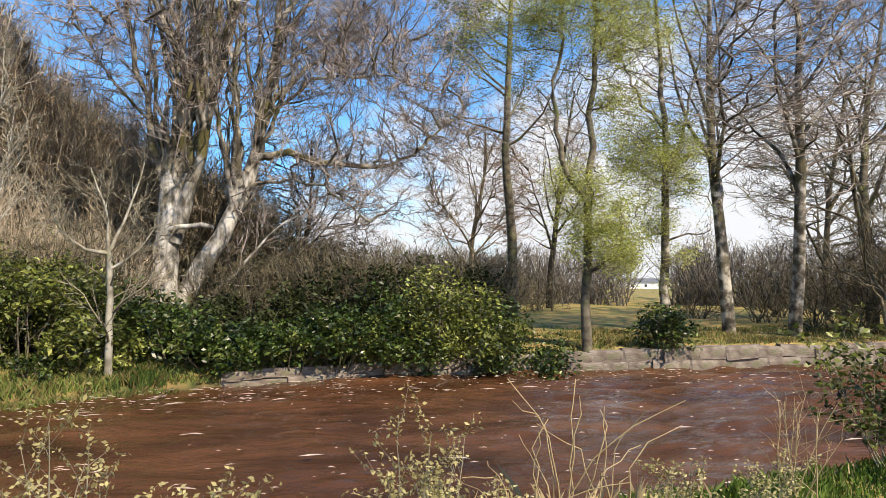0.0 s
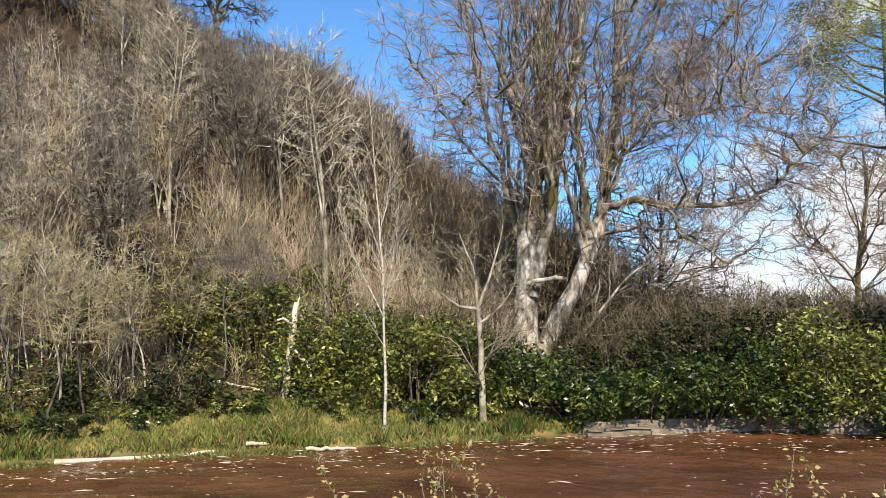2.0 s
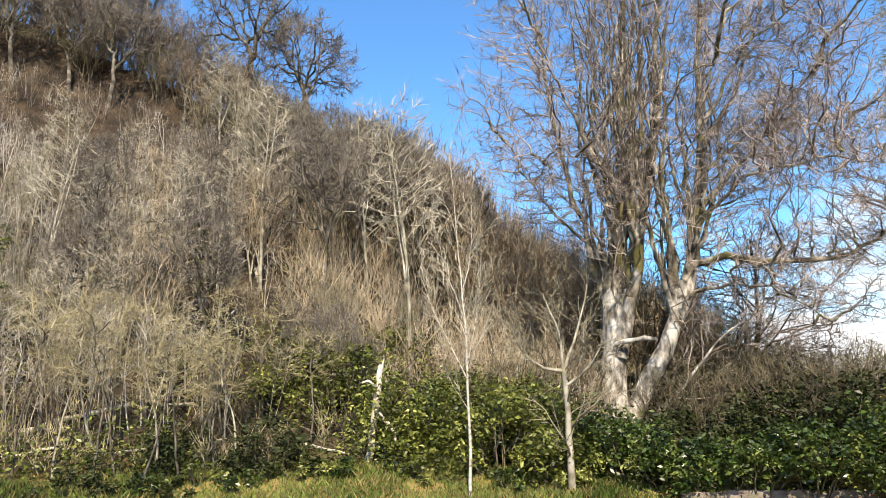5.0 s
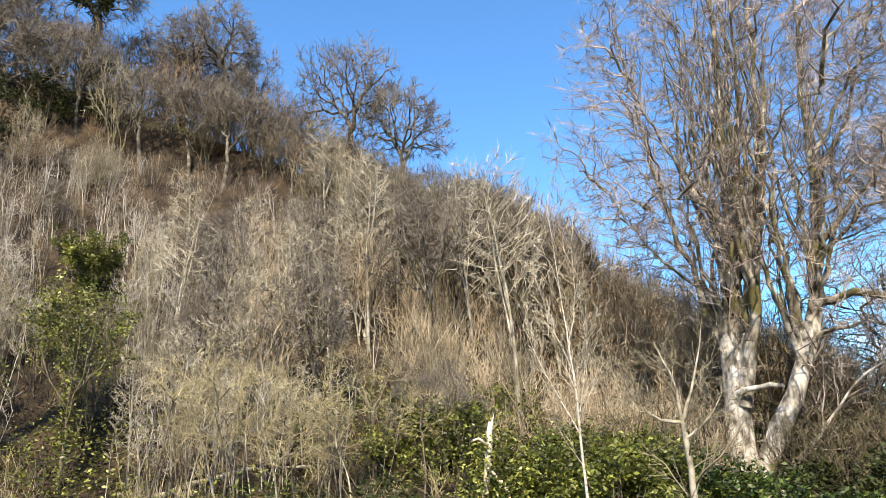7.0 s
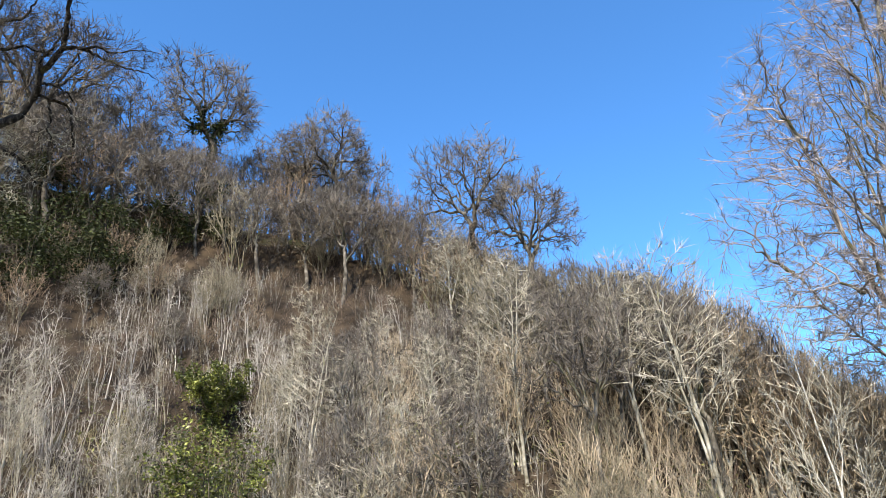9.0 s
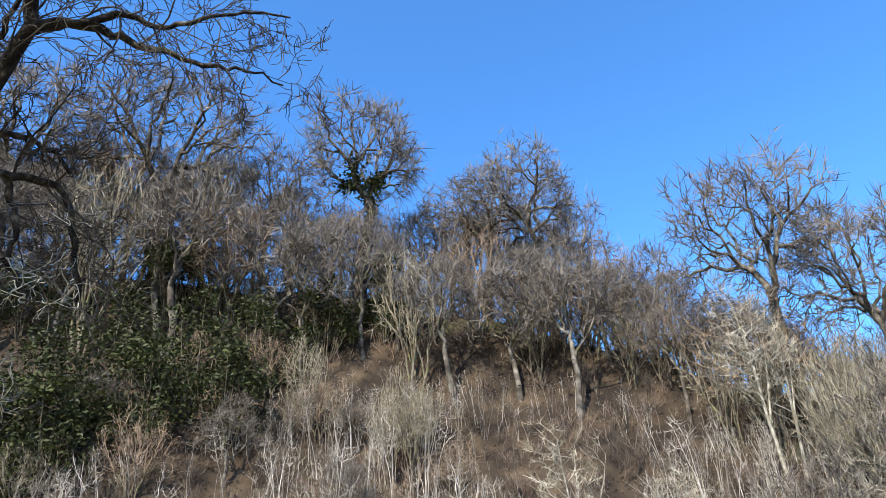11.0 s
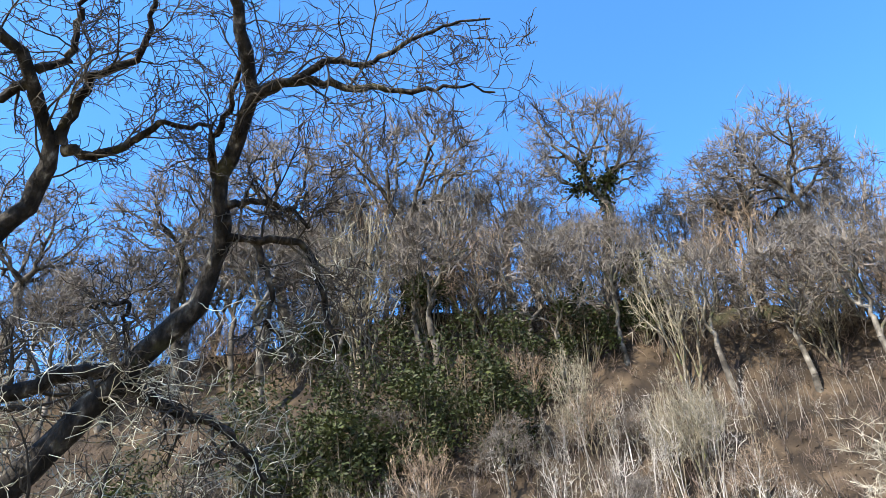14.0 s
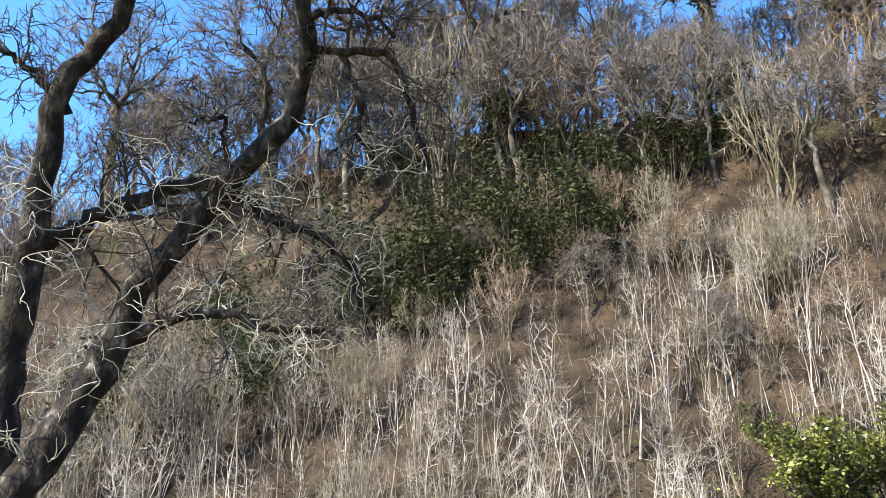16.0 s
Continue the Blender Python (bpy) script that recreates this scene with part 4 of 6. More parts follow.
poles("sapling_scrub", "pale grey young ash poles crowding the slope", 91, 1500, -113, -49, 0.08, 0.84, 2.0, 4.8, M_whip, 21)
poles("young_growth", "tan young poles among the pale saplings", 95, 520, -114, -42, 0.04, 0.76, 2.0, 4.6, M_twig_brown)
poles("whip_scrub", "short pale bare whips crowding the upper slope", 96, 1900, -108, -50, 0.36, 0.86, 0.8, 2.2, M_whip, 9, 0.6, -1.2)
thicket("ridge_brush", "grey-brown bare brush under the ridge trees", 97, 620, -117, -44, 0.93, 1.22, 2.0, 4.6, M_twig_ridge, 0.30, 24, 0.0042, 0.12, -9.0, 0.60, 0.40, 0.26, 0.12, 1)
thicket("hazel_brush", "tan-olive fine-twigged hazel brush on the shoulder of the hill", 98, 480, -47, -22, 0.22, 0.98, 1.6, 3.8, M_twig_tan, 0.38, 24, 0.0034, 0.2, -0.6, 0.60, 0.40, 0.24, 0.16, 2)
thicket("dark_scrub", "dark brown bare brushwood between the saplings", 94, 650, -114, -30, 0.05, 0.95, 0.8, 1.9, M_twig_dark, 0.40, 20, 0.006, 0.25)
thicket("bramble_scrub", "dull reddish-brown tangled scrub on the upper slope", 92, 1500, -118, -26, 0.52, 1.04, 0.6, 1.7, M_twig_bracken, 0.42, 19, 0.0062, 0.3, wig=0.14)
thicket("undergrowth", "olive-yellow undergrowth at the foot of the slope", 93, 620, -108, -26, 0.0, 0.5, 0.8, 2.0, M_twig_olive, 0.40, 26, 0.0044, 0.3, -0.4, wig=0.14)


# ---- the great beech ----
def beech():
    rng = np.random.default_rng(301)
    x, y, z = place(-22.0, 30.2)
    ob = thing("beech_tree", x, y, z, "great bare beech with pale grey forked trunk", "tree", turn=22.0)
    T = [guide(rng, [(0.1, 0, -0.5), (0.15, 0, 1.2), (0.25, 0, 3.5), (0.5, 0, 5.8), (1.0, 0.2, 9.2), (1.3, 0.2, 13), (1.7, 0, 18), (2.0, 0, 25)], 0.56, 0.05, 22, 0.05),
         guide(rng, [(0.6, -0.1, -0.4), (0.9, -0.2, 0.6), (1.8, -0.2, 1.9), (2.9, -0.1, 3.8), (3.6, 0, 5.8), (4.0, 0, 8.4), (4.5, 0.2, 12), (5.0, 0.3, 17), (5.3, 0.3, 22)], 0.42, 0.05, 20, 0.05),
         guide(rng, [(0.4, -0.2, 2.4), (0.9, -0.4, 4.0), (1.4, -0.4, 6.0), (1.9, -0.2, 9), (2.9, 0, 14), (3.3, 0, 20), (3.6, 0, 24)], 0.32, 0.04, 18, 0.05),
         guide(rng, [(0.3, 0.1, 4.2), (-0.4, 0.2, 6.5), (-1.2, 0.3, 10), (-2.0, 0.4, 15), (-2.5, 0.4, 21)], 0.20, 0.04, 16, 0.06),
         guide(rng, [(3.7, 0, 6.2), (5.2, -0.5, 6.3), (6.6, -0.8, 5.9), (8.4, -1, 5.7), (10.0, -1, 6.3), (11.4, -1, 7.4), (12.8, -1, 8.8)], 0.20, 0.03, 16, 0.08),
         guide(rng, [(4.0, 0, 8.2), (5.6, 0, 10), (7.6, -0.4, 12.2), (9.6, -0.6, 14.4)], 0.18, 0.03, 10, 0.08),
         guide(rng, [(4.4, 0, 11), (6.2, 0.6, 14), (7.8, 1.0, 18)], 0.17, 0.03, 10, 0.08),
         guide(rng, [(1.0, 0, 9.2), (-0.8, -1.2, 12.4), (-2.0, -1.6, 16.5)], 0.17, 0.03, 10, 0.08),
         guide(rng, [(1.6, 0, 12), (2.2, -2.2, 15), (2.4, -3.4, 19)], 0.17, 0.03, 10, 0.08),
         guide(rng, [(3.8, 0, 7.4), (5.4, -1.2, 9.0), (7.4, -1.8, 9.8), (9.4, -2.0, 9.6), (11.2, -2, 9.0)], 0.13, 0.02, 12, 0.1),
         guide(rng, [(4.2, 0, 9.8), (6.0, 1.0, 11.6), (8.4, 1.6, 12.4), (10.8, 1.8, 12.6)], 0.13, 0.02, 12, 0.1),
         guide(rng, [(4.5, 0, 12.0), (6.4, -0.6, 15.2), (9.0, -0.8, 17.0), (11.0, -0.8, 18.0)], 0.13, 0.02, 12, 0.1),
         guide(rng, [(3.2, -0.1, 4.6), (4.6, -1.4, 5.2), (6.2, -2.0, 4.6), (7.8, -2.2, 3.4)], 0.10, 0.02, 10, 0.1),
         guide(rng, [(1.0, 0, 8.4), (0.4, -1.6, 10.0), (-0.6, -2.6, 10.6), (-1.8, -3.0, 10.2)], 0.10, 0.02, 10, 0.1),
         guide(rng, [(2.6, -0.1, 12.0), (3.8, -1.8, 13.6), (5.2, -2.8, 13.8)], 0.11, 0.02, 10, 0.1),
         guide(rng, [(-0.6, 0.2, 7.4), (-1.6, -0.4, 8.4), (-2.8, -0.6, 9.8), (-3.6, -0.6, 12.0)], 0.09, 0.02, 10, 0.1)]
    # leading stems that rise between the old limbs
    for _ in range(44):
        k = int(rng.integers(0, 3))
        p = T[k][0]
        a = p[int(rng.integers(int(len(p) * 0.2), int(len(p) * 0.42)))]
        b = a + np.array([rng.uniform(-1.6, 2.2), rng.uniform(-2.2, 2.2), rng.uniform(8, 16)])
        c = a + (b - a) * 0.3 + np.array([(b - a)[0] * 0.35, (b - a)[1] * 0.35, 0]) + rng.normal(0, 0.2, 3)
        T.append(guide(rng, [a, c, (c + b) / 2 + rng.normal(0, 0.3, 3), b], rng.uniform(0.085, 0.17), 0.025, 18, 0.09))
    for _ in range(9):
        k = int(rng.integers(0, 3))
        p = T[k][0]
        j = int(rng.integers(2, 6))
        o = np.array([rng.normal(0, 0.32), -abs(rng.normal(0.1, 0.25)), 0])
        up = p[min(j + int(rng.integers(6, 10)), len(p) - 1)] + o * 2.2
        T.append(guide(rng, [p[j] + o * 0.3, (p[j] * 2 + up) / 3 + o * 0.5, (p[j] + up * 2) / 3 + o * 0.6, up], rng.uniform(0.13, 0.22), 0.04, 16, 0.05))
    T = [(p + rng.normal(0, 0.035, p.shape) * np.array([1, 1, 0.3]), r * np.interp(p[:, 2], [4, 8], [1.0, 0.8]) * rng.normal(1, 0.07, len(r))) for p, r in T]
    # upright shoots that crowd the old limbs, then the crown
    shoots = []
    for t in (T[0], T[1], T[2], T[3]):
        shoots += children(rng, t, 34, 0.16, 0.8, 20, 0.15, 5, 0.08, 0.12, 0.1, 0.3, taper=0.1, fine=0.022)
    ends_at = [dome(rng, 4500, (3.8, 0, 14.5), (9.2, 6.6, 12.5), -0.8, 0.1, 0.15)]
    for k, num in ((4, 360), (5, 260), (9, 300), (10, 320), (11, 280), (12, 190), (13, 110), (15, 100)):
        p = T[k][0]
        ends_at.append(p[rng.integers(len(p) // 3, len(p), num)] + rng.normal(0, 1.0, (num, 3)) * np.array([1, 1, 0.8]))
    lines, loads = fill(rng, T, np.concatenate(ends_at), 0.0125, 0.25, 0.46, 0.40, 0.13, 0.35)
    sl = crown(rng, shoots, [(6, 0.3, 1.0, 34, 0.4, 2, 0.12, 0.06)], 0.011)
    stubs = [guide(rng, [(0.3, -0.6, 2.9), (1.1, -1.0, 3.05), (1.9, -1.2, 3.0)], 0.11, 0.09, 4, 0.02),
             guide(rng, [(1.4, -0.6, -0.2), (2.6, -1.4, 0.9), (3.9, -1.9, 2.6), (5.0, -2.2, 3.4)], 0.10, 0.03, 8, 0.08)]
    low = crown(rng, stubs[1:], [(9, 0.2, 1.0, 45, 0.4, 4, 0.2, 0.03), (5, 0.2, 1.0, 45, 0.5, 2, 0.2, 0.0)], 0.012)
    pale, upper = list(stubs), []
    for p, r in T:
        k = int(np.argmax(p[:, 2] > 4.8))
        if k == 0:
            upper.append((p, r))
        else:
            pale.append((p[:k + 1], r[:k + 1]))
            upper.append((p[k:], r[k:]))
    for ln in list(upper):
        part("limb", mesh_of("limb", *tubes([ln], 8), M_bark_limb), ob, "mossy brown upper limb")
    part("trunk", mesh_of("trunk", *tubes(pale, 12), M_bark_mottle_pale), ob)
    thin = [ln for ln, n in zip(lines, loads) if n < 22]
    for ln in [ln for ln, n in zip(lines, loads) if n >= 22]:
        part("branch", mesh_of("branch", *tubes([ln], 6), M_bark_limb), ob)
    v, q, t = merged([tubes(shoots, 4), tubes(thin + low[0] + sl[0], 3)], twiglets(rng, [ln for ln, n in zip(lines, loads) if n <= 2] + low[1], 7, 0.7, 0.0108, 0.55, 0.06))
    part("crown", mesh_of("crown", v, q, M_twig_beech, True, t), ob)


beech()


# ---- trees of the park ----
def park_tree(az, r, height, seed, label, bark=M_bark_mottle, twig=M_twig_beech, lean=0.0, spread=0.34, first=0.25):
    x, y, z = place(az, r)
    ob = thing("park_tree", x, y, z, label, "tree", "bare trees in the park")
    rng = np.random.default_rng(seed)
    r0 = 0.016 * height
    tr = branch(rng, (0, 0, -0.4), (lean, 0, 1), height, r0, 0.05, 14, 0.055, 0.12)
    main = children(rng, tr, 13, first, 0.97, 38, spread, 7, 0.12, 0.10, 0.55, 0.2)
    T = dome(rng, 900, (lean * height * 0.6, 0, height * (0.55 + first * 0.4)), (height * spread * 0.95, height * spread * 0.95, height * (0.5 - first * 0.4)), -0.8, 0.3)
    lines, loads = fill(rng, [tr] + main, T, 0.012, 0.3, 0.44, 0.42, 0.09, 0.4)
    put_grown(ob, rng, [tr] + main, lines, loads, bark, twig, 6, 0.6, 0.011, 20, 8)
    return ob


park_tree(22.2, 30, 18, 401, "tall bare tree with pale lower trunk on the park lawn")
park_tree(26.6, 30, 17, 402, "bare forked tree with dark and pale trunk on the lawn")
park_tree(31.5, 36, 17, 403, "bare brown tree at the edge of the park", M_bark_brown, M_twig_brown, 0, 0.4, 0.15)
park_tree(8.6, 47, 15, 404, "distant bare tree in the park", M_bark_dark, M_twig_beech)
park_tree(2.4, 44, 12, 405, "small brown bare tree behind the bushes", M_bark_brown, M_twig_rust, 0, 0.4, 0.2)
park_tree(-11.5, 42, 10, 406, "dark many-limbed bare tree behind the beech", M_bark_dark, M_twig_dark, 0, 0.45, 0.1)
park_tree(28.8, 41, 13, 407, "bare tree behind the park lawn", M_bark_brown, M_twig_brown, 0, 0.4, 0.15)


def conifer(az, r, height, seed, label, needles, bark, tufts, first, bare, droop=0.0, lean=0.0, size=0.2):
    """A larch or pine: crooked side limbs, and needles in tufts along the twigs above a height."""
    x, y, z = place(az, r)
    ob = thing("larch_tree" if needles is M_needle else "pine_tree", x, y, z, label, "tree")
    rng = np.random.default_rng(seed)
    tr = branch(rng, (0, 0, -0.4), (lean, 0, 1), height, 0.0125 * height, 0.04, 16, 0.055, 0.14)
    main = children(rng, tr, 18, first, 0.98, 60, 0.19, 6, 0.15, 0.05, 0.4, 0.25)
    lv = crown(rng, main, [(6, 0.2, 1.0, 48, 0.45, 3, 0.15, 0.02), (5, 0.2, 1.0, 45, 0.5, 2, 0.15, -0.03)], 0.010)
    put_tree(ob, [tr] + main, lv, bark, M_twig_brown, 9)
    pts = along(lv[1] + lv[0], 2)
    pts = pts[pts[:, 2] > height * bare]
    part("foliage", mesh_of("foliage", *leaves(rng, pts, size, 0.2, 0.5, tufts, 0.13, droop), needles, False), ob)


conifer(5.8, 38, 25, 411, "tall dark-trunked pine with sparse green needles", M_pine, M_bark_brown, 26, 0.36, 0.42, size=0.24)


def larch(az, r, seed, label, stems, clumps, bark, tufts, size):
    """A larch from led stems, given across, away and up, with hanging clumps of fresh needles on crooked shoots."""
    x, y, z = place(az, r)
    ob = thing("larch_tree", x, y, z, label, "tree", turn=-az)
    rng = np.random.default_rng(seed)
    st = [guide(rng, p, r0, r1, 16, 0.05) for p, r0, r1 in stems]
    bare = children(rng, st[0], 16, 0.2, 0.95, 65, 0.11, 6, 0.2, 0.03, 0.3, 0.3)
    T = np.concatenate([np.array(c) + rng.normal(0, 0.45, (num, 3)) * np.array(e) for c, e, num in clumps])
    lines, loads = fill(rng, st + bare, T, 0.010, 0.15, 0.42, 0.42, 0.14, 0.1)
    thin = [ln for ln, n in zip(lines, loads) if n < 12]
    part("trunk", mesh_of("trunk", *tubes(st, 10), bark), ob)
    for ln in bare + [ln for ln, n in zip(lines, loads) if n >= 12]:
        part("branch", mesh_of("branch", *tubes([ln], 5), bark), ob)
    tip = [ln for ln, n in zip(lines, loads) if n <= 2]
    side = crown(rng, bare, [(6, 0.2, 1.0, 50, 0.45, 3, 0.2, 0.0)], 0.009)
    v, q, t = merged([tubes(thin + side[0], 3)], twiglets(rng, tip + side[0], 4, 0.4, 0.008, 0.6, -0.15))
    part("crown", mesh_of("crown", v, q, M_twig_brown, True, t), ob)
    part("foliage", mesh_of("foliage", *leaves(rng, along(tip, 3), size, 0.20, 0.5, tufts, 0.16, 0.35), M_needle, False), ob)
    return ob


larch(11.6, 23.2, 412, "crooked forked larch with fresh yellow-green needles by the river",
      [([(0, 0, -0.4), (0.05, 0, 2.5), (0.02, 0, 4.6), (0.15, 0.1, 6.6), (0.35, 0.2, 9.0), (0.4, 0.2, 11.5), (0.3, 0.1, 16.0)], 0.19, 0.04), ([(0.02, 0, 4.9), (-0.4, -0.1, 5.5), (-0.78, -0.2, 6.3), (-0.95, -0.2, 7.6), (-1.05, -0.1, 9.0), (-0.7, 0, 10.2), (-0.9, 0, 13.0)], 0.11, 0.03),
       ([(0.03, 0, 2.5), (0.5, -0.2, 2.8), (0.95, -0.3, 3.1), (1.15, -0.3, 4.2)], 0.09, 0.02)],
      [((0.4, -0.2, 4.3), (1.6, 1.4, 1.7), 150), ((1.2, -0.3, 3.2), (0.9, 0.9, 1.1), 60), ((-0.6, 0, 5.4), (0.9, 1.2, 0.9), 30), ((-1.4, 0, 11.2), (3.0, 2.4, 1.5), 190), ((1.2, 0, 11.0), (2.2, 2.2, 2.2), 140), ((0, 0, 13.6), (2.4, 2.4, 2.4), 160), ((0.9, 0.2, 8.2), (1.2, 1.2, 1.0), 30)], M_bark_brown, 19, 0.14)
larch(17.6, 28.0, 413, "straight ivy-clad larch with fresh green needles",
      [([(0, 0, -0.4), (0.0, 0, 3.0), (0.1, 0, 6.0), (0.0, 0.1, 9.5), (-0.2, 0.2, 13.0), (-0.3, 0.1, 17.0)], 0.22, 0.04), ([(0.05, 0, 6.0), (0.7, -0.1, 7.4), (1.1, -0.1, 9.6), (1.6, 0, 12.0)], 0.08, 0.03), ([(0.0, 0, 8.0), (-0.9, 0.1, 9.2), (-1.7, 0.1, 11.6)], 0.08, 0.03)],
      [((-0.7, 0, 7.2), (2.3, 1.8, 1.8), 190), ((0.4, 0, 6.4), (1.5, 1.5, 1.6), 90), ((-0.2, 0, 4.4), (0.7, 0.7, 1.4), 40), ((-0.4, 0, 12.0), (2.6, 2.4, 3.0), 60), ((0.4, 0, 3.0), (1.2, 1.0, 0.7), 16)], M_bark_mottle, 17, 0.14)


# ---- shrubs ----
def shrub(az, r, w, d, h, seed, label, mat, count=1500, leaf=0.165, lift=0.0, name="laurel_bush", stem=M_bark_brown, lumps=16, group="shrubs along the far bank"):
    """A bush of leafy lumps on stems, with gaps."""
    x, y, z = place(az, r)
    ob = thing(name, x, y, z + lift, label, "bush", group, turn=-az)
    rng = np.random.default_rng(seed)
    c = np.stack([rng.uniform(-0.5, 0.5, lumps) * w, rng.uniform(-0.5, 0.5, lumps) * d, h * rng.uniform(0.12, 0.8, lumps)], 1)
    c[:, 2] *= 1 - 0.5 * (np.abs(c[:, 0]) / (0.5 * w)) ** 2
    rad = min(h, w) * rng.uniform(0.13, 0.30, lumps)
    k = rng.integers(0, lumps, count)
    v = rng.normal(0, 1, (count, 3))
    v /= np.linalg.norm(v, axis=1, keepdims=True)
    P = c[k] + v * (rad[k] * rng.uniform(0.5, 1.12, count))[:, None] * np.array([1.2, 1.0, 0.95])
    P[:, 2] = np.maximum(P[:, 2], rng.uniform(-0.1, 0.12, count))
    stems = [guide(rng, [(q[0] * 0.3, q[1] * 0.3, -0.3), (q[0] * 0.7, q[1] * 0.7, q[2] * 0.5), tuple(q)], 0.035, 0.012, 5, 0.03) for q in c]
    sh = []
    for s in stems:
        sh += children(rng, s, 6, 0.3, 1.1, 40, 0.5, 2, 0.15, 0.03)
    v, q, t = merged([tubes(stems, 5)], spikes(sh))
    part("framework", mesh_of("framework", v, q, stem, True, t), ob)
    part("foliage", mesh_of("foliage", *leaves(rng, P, leaf, 0.03, 0.6, 1, 0.45), mat, False), ob)
    return ob


LABELS = {"laurel_leaf_shade": "glossy green laurel bush overhanging the bank, leaves darkened for shade", "olive_leaf_lit": "evergreen bush on the bank, leaves painted a sunlit olive-green", "dark_evergreen_leaf": "dark evergreen bush on the slope"}
# sunlit leaf tone mostly left of the beech, shaded tone from there right
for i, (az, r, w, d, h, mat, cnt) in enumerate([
        (-18.6, 20.6, 2.4, 2.0, 1.5, M_laurel_shade, 2000), (-15.6, 20.55, 2.6, 1.9, 1.3, M_laurel_shade, 1900), (-12.4, 20.7, 2.6, 1.9, 1.3, M_laurel_shade, 1900), (-8.8, 20.9, 2.6, 2.0, 2.0, M_laurel_shade, 2100), (-5.0, 21.2, 2.8, 2.2, 2.3, M_laurel_shade, 2300), (-1.8, 21.2, 1.7, 1.3, 1.0, M_laurel_shade, 1000),
        (-0.5, 21.6, 3.0, 2.6, 3.0, M_olive_lit, 2200), (3.0, 21.9, 2.6, 2.2, 2.8, M_olive_lit, 2400), (6.3, 21.9, 2.4, 2.0, 3.2, M_laurel_shade, 2600), (17.4, 24.0, 1.5, 1.2, 1.8, M_laurel_shade, 1100),
        (-31.0, 20.5, 2.4, 2.2, 2.9, M_olive_lit, 2000), (-35.0, 21.2, 2.6, 2.4, 3.0, M_olive_lit, 2400), (-38.2, 21.6, 2.4, 2.2, 3.1, M_olive_lit, 2300), (-27.5, 21.5, 2.6, 2.4, 2.8, M_olive_lit, 1900),
        (-43.5, 24.2, 3.0, 2.6, 3.0, M_olive_lit, 2000), (-47.0, 25.0, 2.6, 2.4, 2.4, M_olive_lit, 1700), (-48.5, 21.5, 2.2, 2.0, 1.9, M_darkleaf, 1300), (-55, 22, 2.2, 2.0, 1.7, M_darkleaf, 1200),
        (-29.3, 22.2, 2.8, 2.4, 2.6, M_olive_lit, 1900), (-24.0, 21.4, 2.6, 2.2, 2.0, M_laurel_shade, 1700), (-20.8, 20.8, 2.4, 2.2, 1.9, M_laurel_shade, 1700), (-26.5, 20.2, 2.0, 1.6, 1.5, M_olive_lit, 1100),
        (-40.5, 27.0, 3.0, 2.4, 2.6, M_olive_lit, 1500), (-33.5, 24.5, 3.0, 2.4, 2.6, M_olive_lit, 1500)]):
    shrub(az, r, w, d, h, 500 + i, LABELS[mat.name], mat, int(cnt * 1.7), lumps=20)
for i, (az, r, w, h) in enumerate([(-79.4, 44.5, 2.8, 5.4), (-82.4, 44.0, 3.2, 6.4), (-86.8, 43.5, 3.6, 6.8), (-89.6, 42.5, 2.8, 4.8), (-93.8, 43.0, 3.8, 6.6), (-75.8, 46.0, 2.2, 4.4), (-99.0, 42.5, 3.6, 5.0), (-72.3, 46.5, 1.8, 4.4), (-103.5, 41, 4.0, 4.4), (-84.5, 47.5, 3.2, 4.4), (-91.5, 48, 3.4, 4.2), (-96.5, 40, 3.0, 3.6), (-84.6, 42.5, 3.0, 5.2), (-88.2, 41.5, 2.8, 4.8), (-80.8, 42.5, 2.6, 4.4), (-91.2, 41.5, 2.8, 4.6)]):
    shrub(az, r, w, 3.0, h, 540 + i, LABELS["dark_evergreen_leaf"], M_darkleaf, 2600, 0.21, name="holly_bush", group="evergreens below the ridge", lumps=22)
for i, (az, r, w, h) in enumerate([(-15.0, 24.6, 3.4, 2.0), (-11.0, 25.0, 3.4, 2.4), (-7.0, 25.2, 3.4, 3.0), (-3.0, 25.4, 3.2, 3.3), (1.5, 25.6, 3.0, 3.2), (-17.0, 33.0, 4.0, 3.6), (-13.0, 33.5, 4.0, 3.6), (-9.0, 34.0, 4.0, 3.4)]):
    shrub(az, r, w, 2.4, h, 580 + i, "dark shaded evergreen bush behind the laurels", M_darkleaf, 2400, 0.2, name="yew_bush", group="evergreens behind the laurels")
